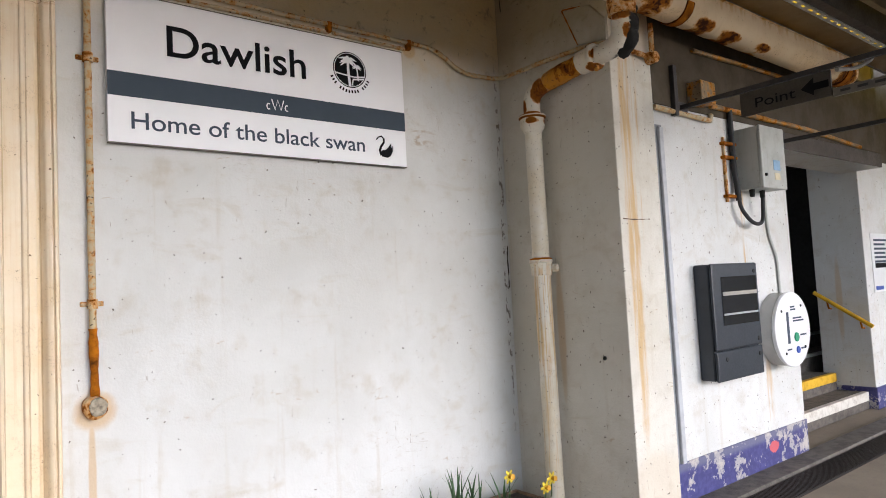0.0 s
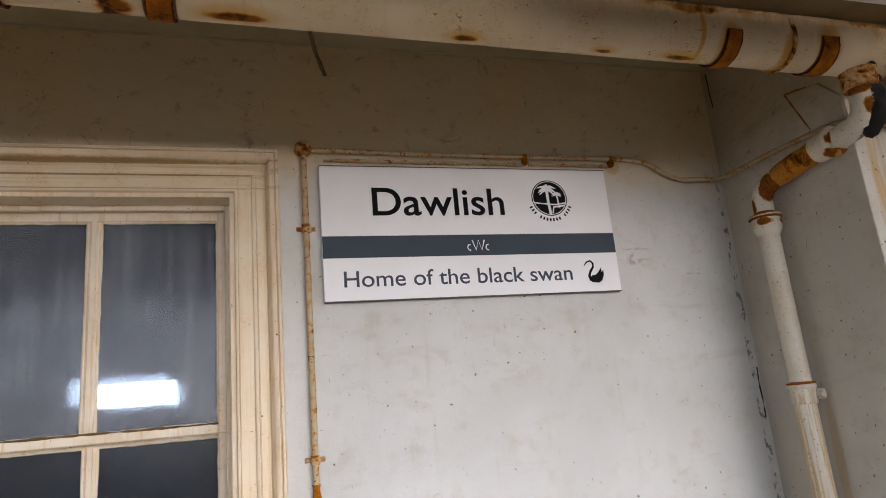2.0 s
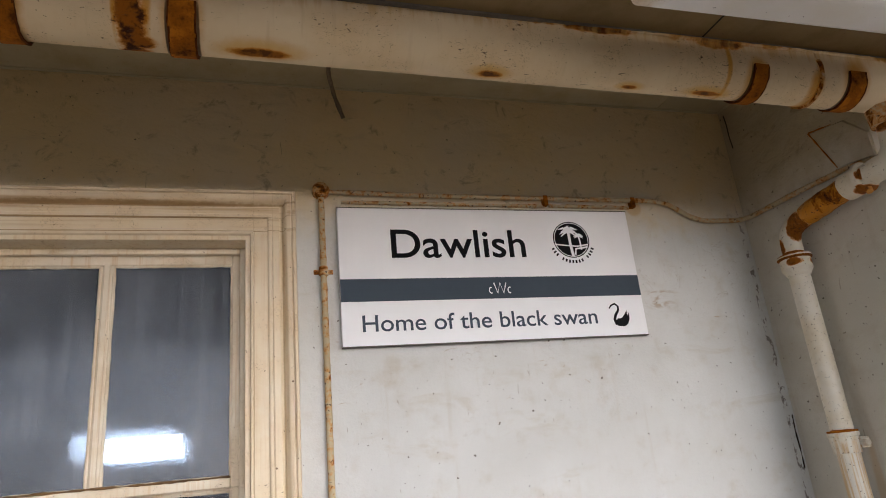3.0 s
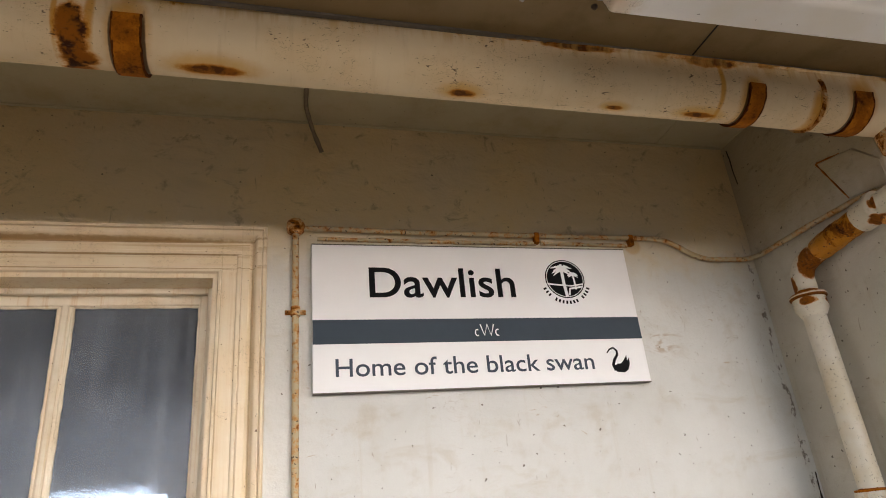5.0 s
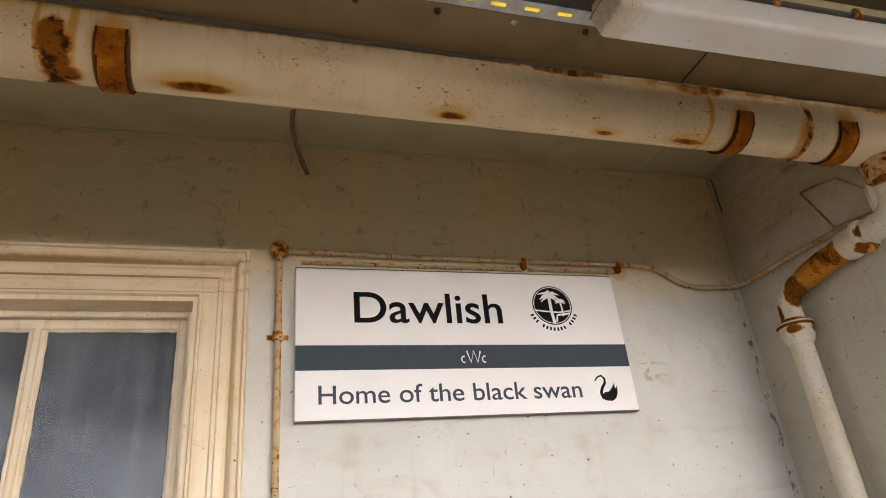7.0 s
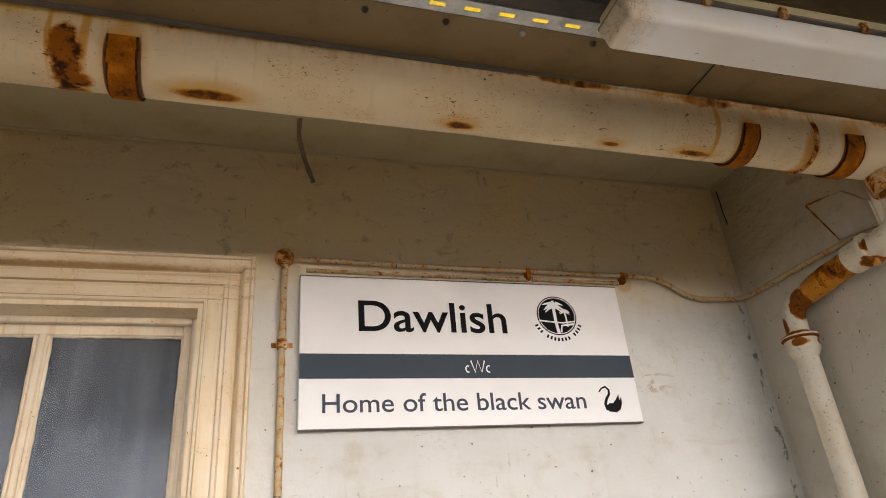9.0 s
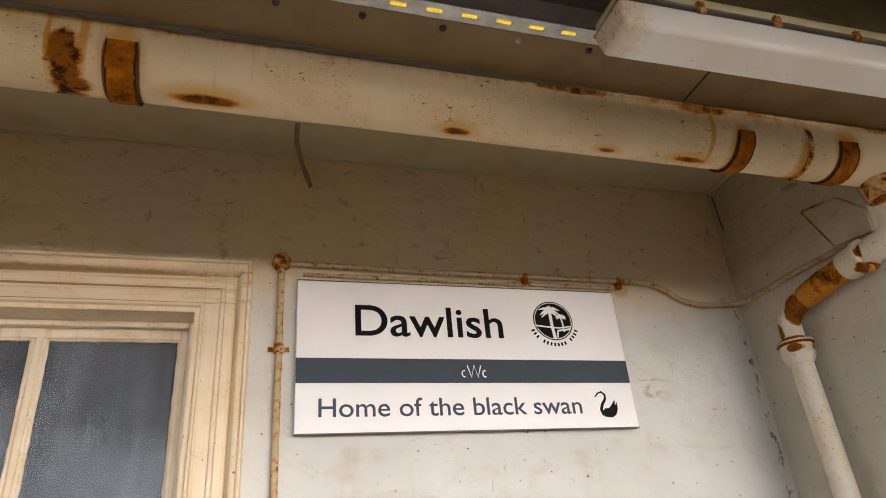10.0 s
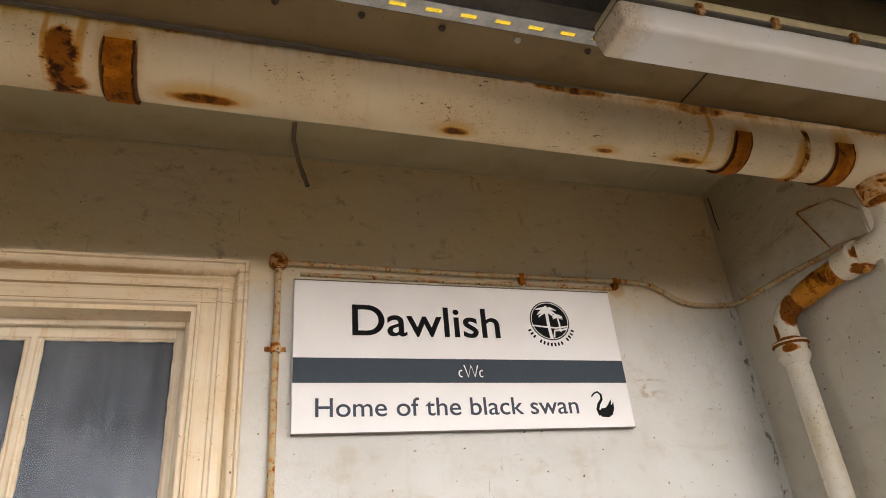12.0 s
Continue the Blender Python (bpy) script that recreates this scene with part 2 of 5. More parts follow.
def gutter_paint():
    """Cream iron gutter: rust along the lip, round the straps and in single blisters."""
    g = Nodes("gutter_paint")
    x, y, z = g.xyz()
    n, n2, n3 = g.noise(9, 7, 0.68, distort=0.5), g.noise(55, 4, 0.65), g.noise(3.0, 5, 0.6)
    ragged = g.mul(g.math("SUBTRACT", g.noise(22, 5, 0.7), 0.5), 2.2)
    c = g.mix(g.step(n3, 0.35, 0.7), (0.76, 0.62, 0.40), (0.71, 0.54, 0.31))
    s = g.noise(1, 5, 0.6, g.scaled(30, 3, 3))
    c = g.mix(g.mul(g.step(s, 0.55, 0.75), 0.25), c, (0.50, 0.36, 0.20))
    zl = g.plus(z, g.mul(x, 0.013))
    lip = g.mul(g.step(g.plus(zl, g.mul(g.math("SUBTRACT", n, 0.5), 0.10)), 3.250, 3.272), g.step(n3, 0.42, 0.56))
    halo = g.most(*[g.spot(x, zl, cx, cz, rx, rz, g.mul(ragged, 0.45), 0.9) for cx, cz, rx, rz in (
        (-1.185, 3.14, 0.055, 0.10), (-0.648, 3.14, 0.062, 0.105), (1.706, 3.12, 0.055, 0.08), (2.25, 3.15, 0.068, 0.10), (1.56, 3.17, 0.012, 0.12), (-0.862, 3.19, 0.008, 0.10), (-0.760, 3.19, 0.014, 0.11), (2.03, 3.11, 0.035, 0.06))])
    marks = [g.spot(x, zl, cx, cz, rx, rz, ragged, 0.6) for cx, cz, rx, rz in (
        (-0.81, 3.125, 0.052, 0.082),
        (1.52, 3.26, 0.12, 0.03), (0.95, 3.26, 0.16, 0.02), (2.74, 3.15, 0.13, 0.10), (3.30, 3.09, 0.10, 0.03), (3.62, 3.085, 0.12, 0.022), (4.05, 3.09, 0.09, 0.02), (5.45, 3.13, 0.15, 0.12))]
    marks += [g.spot(x, y, cx, cy, rx, ry, g.mul(ragged, 0.7), 0.7) for cx, cy, rx, ry in (
        (-0.795, -1.14, 0.06, 0.035), (-0.39, -1.140, 0.112, 0.024), (0.485, -1.136, 0.055, 0.020), (1.11, -1.134, 0.035, 0.013), (1.49, -1.134, 0.075, 0.017))]
    m = g.most(g.mul(lip, 0.7), *[g.mul(v, 0.82 if k in (1, 2, 9, 10, 11, 12) else 0.88) for k, v in enumerate(marks)])
    glow = g.most(*[g.spot(x, y, cx, cy, rx, ry, g.mul(ragged, 0.5), 0.9) for cx, cy, rx, ry in (
        (-0.39, -1.150, 0.15, 0.045), (0.485, -1.142, 0.085, 0.038), (1.11, -1.138, 0.06, 0.026), (1.49, -1.140, 0.11, 0.034))])
    c = g.mix(g.mul(glow, 0.7), c, (0.62, 0.34, 0.05))
    c = g.mix(g.mul(halo, 0.85), c, (0.58, 0.27, 0.016))
    c = g.mix(g.mul(g.step(m, 0.02, 0.7), 0.85), c, RUST_L)
    rims = g.most(*[g.spot(x, zl, cx, 3.10, 0.008, rz, g.mul(ragged, 0.5), 0.6) for cx, rz in ((-1.228, 0.085), (-0.696, 0.09), (-0.600, 0.09), (1.677, 0.065), (1.756, 0.065), (2.200, 0.08), (2.300, 0.08))])
    c = g.mix(g.mul(rims, 0.85), c, RUST_D)
    c = g.mix(g.step(m, 0.40, 0.90), c, (0.26, 0.080, 0.001))
    c = g.mix(g.mul(g.step(m, 0.70, 0.88), g.step(g.noise(18, 4, 0.6), 0.43, 0.58)), c, (0.040, 0.010, 0.001))
    k = g.noise(75, 3, 0.6, g.scaled(1, 1.5, 1.5, (1, 5, 2)))
    c = g.mix(g.mul(g.step(g.plus(k, g.mul(g.math("SUBTRACT", n3, 0.5), 0.25)), 0.685, 0.71), 0.9), c, (0.06, 0.03, 0.012))
    nick = g.noise(1, 3, 0.6, g.scaled(26, 60, 95, (2, 7, 5)), 0.6)
    c = g.mix(g.mul(g.mul(g.step(nick, 0.67, 0.70), g.step(n3, 0.46, 0.58)), 0.9), c, (0.05, 0.022, 0.008))
    weep = g.mul(g.noise(1, 4, 0.6, g.scaled(24, 1.2, 1.2, (3, 0, 0))), g.step(zl, 3.10, 3.27))
    c = g.mix(g.mul(g.step(weep, 0.36, 0.62), 0.55), c, (0.58, 0.34, 0.10))
    craze = g.math("ABSOLUTE", g.math("SUBTRACT", g.noise(1, 4, 0.7, g.scaled(7, 14, 14), 1.5), 0.5))
    c = g.mix(g.mul(g.mul(g.step(craze, 0.0, 0.006, 1.0, 0.0), g.step(n3, 0.48, 0.6)), 0.7), c, (0.12, 0.07, 0.04))
    g.bump(g.plus(g.mul(n2, 0.3), g.mul(m, 0.5)), 0.3, 0.006)
    return g.done(c, g.step(m, 0, 1, 0.5, 0.85), 0.0, 0.2)


def pipe_paint():
    """Cream downpipe paint with rust weeping from its joints."""
    g = Nodes("pipe_paint")
    x, y, z = g.xyz()
    n, n2, n3 = g.noise(14, 6, 0.68, distort=0.4), g.noise(70, 4, 0.65), g.noise(4, 5, 0.6)
    ragged = g.mul(g.math("SUBTRACT", g.noise(26, 5, 0.7), 0.5), 2.0)
    runs = g.noise(1, 4, 0.6, g.scaled(60, 60, 2.0))
    c = g.mix(g.step(n3, 0.35, 0.7), (0.75, 0.70, 0.59), (0.69, 0.60, 0.43))
    weep = g.mul(g.spot(z, y, 1.22, -0.40, 0.34, 0.5, ragged), g.step(runs, 0.42, 0.60))
    weep2 = g.mul(g.spot(z, y, 0.50, -0.40, 0.7, 0.5, ragged), g.step(runs, 0.50, 0.66))
    c = g.mix(g.mul(g.most(weep, g.mul(weep2, 0.7)), 0.7), c, (0.60, 0.36, 0.10))
    marks = [g.spot(z, y, cz, cy, rz, ry, ragged, 0.5) for cz, cy, rz, ry in ((2.503, -0.43, 0.022, 0.03), (2.531, -0.385, 0.006, 0.3), (2.60, -0.36, 0.05, 0.03), (2.555, -0.40, 0.012, 0.10), (2.70, -0.50, 0.06, 0.05), (2.66, -0.46, 0.05, 0.03), (1.600, -0.40, 0.007, 0.10),
              (2.71, -0.93, 0.02, 0.04), (2.84, -1.19, 0.05, 0.02), (2.78, -0.955, 0.03, 0.012), (2.95, -1.16, 0.035, 0.06))]
    m = g.most(*marks, g.step(n, 0.70, 0.76))
    c = g.mix(g.mul(g.step(m, 0.05, 0.5), 0.8), c, RUST_L)
    c = g.mix(g.step(m, 0.40, 0.85), c, RUST_M)
    c = g.mix(g.mul(g.mul(g.step(m, 0.85, 1.0), g.step(n2, 0.45, 0.65)), 0.6), c, RUST_D)
    k = g.noise(70, 3, 0.65, g.scaled(1, 1, 1.4, (1, 5, 2)))
    c = g.mix(g.mul(g.step(k, 0.645, 0.675), 0.9), c, (0.09, 0.06, 0.035))
    tar = g.mul(g.spot(y, z, -1.13, 2.86, 0.09, 0.22, ragged), g.step(g.plus(x, g.mul(ragged, 0.03)), 2.475, 2.495))
    c = g.mix(g.mul(tar, 0.95), c, (0.022, 0.021, 0.014))
    c = g.mix(g.mul(g.step(g.noise(30, 5, 0.7), 0.58, 0.70), 0.35), c, (0.42, 0.32, 0.18))
    g.bump(g.plus(g.mul(n2, 0.3), g.mul(m, 0.5)), 0.3, 0.005)
    return g.done(c, g.step(m, 0, 1, 0.42, 0.88), 0.0, 0.25)


def rust(name="rust"):
    g = Nodes(name)
    n, n2 = g.noise(12, 6, 0.62, distort=0.15), g.noise(110, 4, 0.6)
    c = g.mix(g.step(n, 0.28, 0.46), (0.060, 0.016, 0.001), (0.28, 0.085, 0.002))
    c = g.mix(g.mul(g.step(n, 0.46, 0.66), 0.8), c, (0.50, 0.165, 0.004))
    c = g.mix(g.mul(g.step(n2, 0.5, 0.7), 0.35), c, RUST_D)
    g.bump(g.plus(n, g.mul(n2, 0.5)), 0.6, 0.006)
    return g.done(c, 0.88, 0.0, 0.15)


def simple(name, colour, rough=0.5, metal=0.0, var=0.2, scale=14, bump=0.1, spec=0.5):
    g = Nodes(name)
    n, n2 = g.noise(scale, 6, 0.65), g.noise(scale * 8, 3, 0.6)
    c = g.mix(g.step(n, 0.35, 0.72), colour, tuple(v * (1 - var) for v in colour))
    g.bump(g.plus(n, g.mul(n2, 0.4)), bump, 0.004)
    return g.done(c, g.step(n2, 0.3, 0.7, rough - 0.06, rough + 0.1), metal, spec)


def blue_plinth():
    """Dark blue plinth paint flaking to older white and pink coats."""
    g = Nodes("blue_plinth_paint")
    n, n2 = g.noise(7, 6, 0.68, distort=0.3), g.noise(30, 5, 0.65)
    x, y, z = g.xyz()
    c = g.mix(g.step(n2, 0.4, 0.65), (0.035, 0.035, 0.15), (0.06, 0.06, 0.20))
    c = g.mix(g.mul(g.step(z, 0.20, 0.24), 0.7), c, (0.16, 0.16, 0.22))
    f = g.plus(n, g.mul(g.math("SUBTRACT", n2, 0.5), 0.35))
    c = g.mix(g.step(f, 0.54, 0.555), c, (0.40, 0.37, 0.36))
    c = g.mix(g.step(f, 0.62, 0.635), c, (0.52, 0.47, 0.42))
    red = g.spot(x, z, 4.22, 0.16, 0.07, 0.04, g.mul(g.math("SUBTRACT", n2, 0.5), 2.0), 0.2)
    c = g.mix(red, c, (0.55, 0.10, 0.11))
    g.bump(g.plus(g.step(f, 0.57, 0.6), g.mul(n2, 0.4)), 0.4, 0.006)
    return g.done(c, 0.55)


def paving():
    g = Nodes("paving")
    n, n2, n3 = g.noise(1.3, 6, 0.6), g.noise(16, 6, 0.7), g.noise(160, 3, 0.7)
    c = g.mix(g.step(n, 0.35, 0.7), (0.20, 0.155, 0.105), (0.27, 0.21, 0.145))
    c = g.mix(g.mul(g.step(n2, 0.5, 0.72), 0.5), c, (0.15, 0.125, 0.095))
    c = g.mix(g.mul(g.step(n3, 0.4, 0.7), 0.3), c, (0.33, 0.30, 0.25))
    g.bump(g.plus(g.mul(n2, 0.5), g.mul(n3, 0.4)), 0.35, 0.01)
    return g.done(c, 0.85)


def dirty_glass(name, dust, haze):
    """Window glass: clear with a film of dried salt, in vertical wipes, and beads of damp."""
    g = Nodes(name)
    g.t.nodes.remove(g.b)
    w = g.noise(1, 3, 0.5, g.scaled(13, 0, 1.2), 0.0)
    wipe = g.noise(1, 2, 0.5, g.scaled(26, 0, 1.1, (5, 0, 3)), 0.0)
    cloud = g.noise(3.6, 2, 0.5, g.scaled(1, 0, 1, (2, 0, 7)))
    beads = g.step(g.noise(140, 1, 0.4), 0.77, 0.80)
    film = g.plus(g.step(w, 0.2, 0.8, 0.45, 0.75), g.step(cloud, 0.36, 0.66, 0.0, 0.55))
    film = g.mul(film, g.step(wipe, 0.25, 0.75, 0.72, 1.32))
    specks = g.step(g.noise(70, 2, 0.5, g.scaled(1, 1, 1, (3, 3, 3))), 0.745, 0.77)
    film = g.math("MINIMUM", g.mul(g.plus(film, g.mul(beads, 0.5)), dust), 0.9)
    clear = g.add("ShaderNodeBsdfTransparent")
    clear.inputs[0].default_value = (0.76, 0.84, 0.93, 1)
    blur = g.add("ShaderNodeBsdfRefraction")
    blur.inputs["Color"].default_value = (0.80, 0.86, 0.90, 1)
    blur.inputs["Roughness"].default_value, blur.inputs["IOR"].default_value = 0.24, 1.25
    salt = g.add("ShaderNodeBsdfDiffuse")
    g.put(salt.inputs[0], g.mix(specks, (0.46, 0.49, 0.54), (0.10, 0.08, 0.07)))
    gloss = g.add("ShaderNodeBsdfGlossy")
    gloss.inputs["Roughness"].default_value = 0.16
    fres = g.add("ShaderNodeFresnel")
    fres.inputs[0].default_value = 1.5

    def blend(f, a, b):
        n = g.add("ShaderNodeMixShader")
        g.put(n.inputs[0], f)
        g.put(n.inputs[1], a.outputs[0])
        g.put(n.inputs[2], b.outputs[0])
        return n

    body = blend(film, blend(haze, clear, blur), salt)
    g.t.links.new(blend(g.mul(fres.outputs[0], 0.35), body, gloss).outputs[0], g.out.inputs["Surface"])
    return g.m


def rooflight_sheet():
    """Yellowed translucent roof sheet."""
    g = Nodes("yellow_sheet")
    g.t.nodes.remove(g.b)
    n = g.noise(9, 5, 0.6)
    tr, cl, mx = g.add("ShaderNodeBsdfTranslucent"), g.add("ShaderNodeBsdfTransparent"), g.add("ShaderNodeMixShader")
    g.put(tr.inputs[0], g.mix(g.step(n, 0.35, 0.7), (0.95, 0.80, 0.22), (0.85, 0.62, 0.10)))
    cl.inputs[0].default_value = (1.0, 0.86, 0.25, 1)
    g.put(mx.inputs[0], g.step(n, 0.4, 0.6, 0.25, 0.7))
    g.put(mx.inputs[1], cl.outputs[0])
    g.put(mx.inputs[2], tr.outputs[0])
    g.t.links.new(mx.outputs[0], g.out.inputs["Surface"])
    return g.m


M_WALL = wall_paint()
# the pier's darker top band has its shade put into the colour
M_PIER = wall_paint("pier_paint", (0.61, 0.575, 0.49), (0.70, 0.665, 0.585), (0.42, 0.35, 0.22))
M_WIN = window_paint("window_paint", (0.83, 0.71, 0.52), (0.80, 0.64, 0.42), 0.35)
M_SASH = window_paint("sash_paint", (0.80, 0.71, 0.56), (0.72, 0.59, 0.41), 0.5)
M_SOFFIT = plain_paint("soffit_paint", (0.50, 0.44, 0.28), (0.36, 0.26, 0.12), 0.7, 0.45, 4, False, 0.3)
M_GUT = gutter_paint()
M_PIPE = pipe_paint()
M_PIPE_R = iron_paint("rusted_pipe_paint", 0.74, (0.50, 0.20, 0.010), 11, 0.6)
M_COND = iron_paint("conduit_paint", 0.50, (0.50, 0.41, 0.25), 26, 0.6)
M_COND_R = iron_paint("rusted_conduit_paint", 0.80, (0.56, 0.42, 0.24), 20, 0.7)
M_RUST = rust()
M_RUSTD = simple("dark_rust", (0.11, 0.032, 0.004), 0.9, 0, 0.6, 60, 0.6, 0.1)
M_BOARD = plain_paint("brown_board_paint", (0.24, 0.165, 0.070), (0.15, 0.10, 0.04), 0.6, 0.5, 5, False, 0.15)
M_TRIM = simple("grey_trim", (0.15, 0.13, 0.10), 0.6)
M_GALV = simple("galvanised_steel", (0.52, 0.52, 0.50), 0.45, 0.6, 0.3, 20)


def lamp_plastic():
    """Opal plastic: smooth, yellowing, with brown crazing and dirt at its end cap."""
    g = Nodes("lamp_diffuser")
    x, y, z = g.xyz()
    n, n2 = g.noise(4, 4, 0.5), g.noise(30, 5, 0.7)
    c = g.mix(g.step(n, 0.35, 0.7), (0.88, 0.86, 0.83), (0.84, 0.80, 0.72))
    end = g.step(g.plus(x, g.mul(g.math("SUBTRACT", n2, 0.5), 0.12)), 0.86, 0.97, 1.0, 0.0)
    c = g.mix(g.mul(end, 0.55), c, (0.62, 0.44, 0.20))
    craze = g.math("ABSOLUTE", g.math("SUBTRACT", g.noise(14, 5, 0.7, distort=1.2), 0.5))
    c = g.mix(g.mul(g.mul(g.step(craze, 0.0, 0.012, 1.0, 0.0), end), 0.9), c, (0.14, 0.07, 0.02))
    k = g.noise(50, 2, 0.5)
    c = g.mix(g.mul(g.step(k, 0.74, 0.77), 0.8), c, (0.12, 0.09, 0.06))
    return g.done(c, 0.34, 0.0, 0.4)


M_LAMP = lamp_plastic()
# the rooflight's yellow cast is put into the lamp body's base colour
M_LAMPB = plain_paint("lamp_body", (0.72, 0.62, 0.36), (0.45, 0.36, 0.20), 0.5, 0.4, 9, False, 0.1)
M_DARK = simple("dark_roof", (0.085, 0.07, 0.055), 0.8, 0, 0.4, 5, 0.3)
M_BLACK = simple("black_bitumen", (0.012, 0.012, 0.010), 0.6, 0, 0.3, 25, 0.8, 0.25)
M_STEEL = simple("black_steel", (0.04, 0.036, 0.034), 0.5, 0.2, 0.3, 20, 0.2)
M_SIGNW = simple("sign_white", (0.93, 0.925, 0.93), 0.45, 0, 0.03, 3, 0.01)
M_SIGNG = simple("sign_slate", (0.045, 0.064, 0.086), 0.5, 0, 0.06, 3, 0.01, 0.2)
M_INK = simple("black_ink", (0.006, 0.006, 0.007), 0.6, 0, 0.1, 10, 0.0, 0.1)
M_INKG = simple("slate_ink", (0.072, 0.090, 0.120), 0.6, 0, 0.1, 10, 0.0, 0.15)
M_GLASS_U = dirty_glass("salted_glass", 0.19, 0.12)
M_GLASS_L = dirty_glass("clean_glass", 0.022, 0.06)
M_YELLOW = rooflight_sheet()
M_PLINTH = blue_plinth()
M_PAVE = paving()
M_OUTER = simple("dark_outer_ground", (0.075, 0.068, 0.06), 0.9, 0, 0.5, 9, 0.6)
M_STEP = simple("step_concrete", (0.14, 0.12, 0.10), 0.85, 0, 0.5, 12, 0.4)
M_STEPW = plain_paint("white_nosing", (0.66, 0.62, 0.55), (0.30, 0.24, 0.18), 0.7, 0.6, 14, False)
M_YELP = plain_paint("yellow_paint", (0.72, 0.42, 0.02), (0.35, 0.18, 0.02), 0.5, 0.5, 14, False)
M_BOX = simple("charcoal_box", (0.026, 0.032, 0.041), 0.34, 0, 0.25, 10, 0.05)
M_BOXG = simple("smoked_window", (0.02, 0.022, 0.025), 0.06, 0, 0.1, 4, 0.02)
M_GREY = plain_paint("grey_cabinet_paint", (0.46, 0.47, 0.43), (0.28, 0.26, 0.20), 0.45, 0.4, 9, True, 0.1)
M_WHITE = simple("white_plastic", (0.80, 0.80, 0.79), 0.35, 0, 0.05, 8, 0.02)
M_DRUM = simple("drum_side", (0.55, 0.54, 0.51), 0.5, 0, 0.15, 8, 0.05)
M_RUBBER = simple("black_rubber", (0.015, 0.015, 0.015), 0.6, 0, 0.2, 30, 0.1)
M_GREEN = simple("green_button", (0.02, 0.30, 0.14), 0.4)
M_BLUE = simple("blue_button", (0.03, 0.08, 0.40), 0.4)
M_LEAF = simple("leaf_green", (0.045, 0.11, 0.025), 0.5, 0, 0.4, 30, 0.1)
M_PETAL = simple("yellow_petal", (0.80, 0.60, 0.03), 0.5, 0, 0.2, 30, 0.05)
M_CUP = simple("orange_cup", (0.80, 0.40, 0.02), 0.5, 0, 0.2, 30, 0.05)
M_TERRA = simple("planter_wood", (0.16, 0.10, 0.06), 0.75, 0, 0.4, 12, 0.3)
M_SOIL = simple("soil", (0.03, 0.022, 0.015), 0.95, 0, 0.5, 30, 0.8)
# near-black: the unlit interiors' darkness is put into this colour
M_ROOM = simple("dark_interior", (0.035, 0.034, 0.034), 0.8, 0, 0.3, 3, 0.1)
M_GRATE = simple("drain_iron", (0.055, 0.045, 0.038), 0.6, 0.5, 0.4, 20, 0.3)

# ---- mesh helpers ----
def thing(name, at, label, category, group="", kind=""):
    ob = new(name)
    ob.empty_display_size = 0.1
    ob.location = at
    return tagged(ob, label, category, group, kind)


def base_of(ob):
    v = Vector((0, 0, 0))
    while ob:
        v += ob.location
        ob = ob.parent
    return v


def part(name, bm, material, parent=None, label="", smooth=None):
    """One mesh object from a bmesh in world metres, under parent."""
    me = bpy.data.meshes.new(name)
    if parent:
        bm.transform(Matrix.Translation(-base_of(parent)))
    bmesh.ops.recalc_face_normals(bm, faces=bm.faces)
    bm.to_mesh(me)
    bm.free()
    me.materials.append(material)
    if smooth:
        me.shade_smooth()
        me.set_sharp_from_angle(angle=radians(smooth))
    ob = new(name, me)
    ob.parent = parent
    if label:
        ob["label"] = label
    return ob


def setting(name, bm, material, label, category, smooth=None):
    return tagged(part(name, bm, material, None, "", smooth), label, category, "", "structure")


def block(x0, x1, y0, y1, z0, z1, bevel=0.0, seg=2, bm=None):
    one = bmesh.new()
    bmesh.ops.create_cube(one, size=1.0)
    one.transform(Matrix.Translation(((x0 + x1) / 2, (y0 + y1) / 2, (z0 + z1) / 2)) @ Matrix.Diagonal((x1 - x0, y1 - y0, z1 - z0, 1)))
    if bevel:
        bmesh.ops.bevel(one, geom=one.edges[:], offset=bevel, segments=seg, affect="EDGES", profile=0.5)
    return join(bm, one)


def join(bm, one):
    if bm is None:
        return one
    me = bpy.data.meshes.new("scratch")
    one.to_mesh(me)
    one.free()
    bm.from_mesh(me)
    bpy.data.meshes.remove(me)
    return bm


def rod(a, b, r, r2=None, seg=20, bevel=0.0, bm=None):
    """A closed cylinder or cone from a to b."""
    a, b = Vector(a), Vector(b)
    one = bmesh.new()
    bmesh.ops.create_cone(one, cap_ends=True, segments=seg, radius1=r, radius2=r if r2 is None else r2, depth=(b - a).length)
    if bevel:
        rims = [e for e in one.edges if e.calc_face_angle(0) > 1.2]
        bmesh.ops.bevel(one, geom=rims, offset=bevel, segments=2, affect="EDGES", profile=0.5)
    one.transform(Matrix.Translation((a + b) / 2) @ (b - a).to_track_quat("Z", "Y").to_matrix().to_4x4())
    return join(bm, one)


def rounded(points, radius, steps=6):
    """A polyline with its corners rounded."""
    pts = [Vector(p) for p in points]
    out = [pts[0]]
    for a, b, c in zip(pts, pts[1:], pts[2:]):
        d = min(radius, (b - a).length * 0.49, (c - b).length * 0.49)
        p, q = b + (a - b).normalized() * d, b + (c - b).normalized() * d
        for k in range(steps + 1):
            s = k / steps
            out.append(p.lerp(b, s).lerp(b.lerp(q, s), s))
    return out + [pts[-1]]


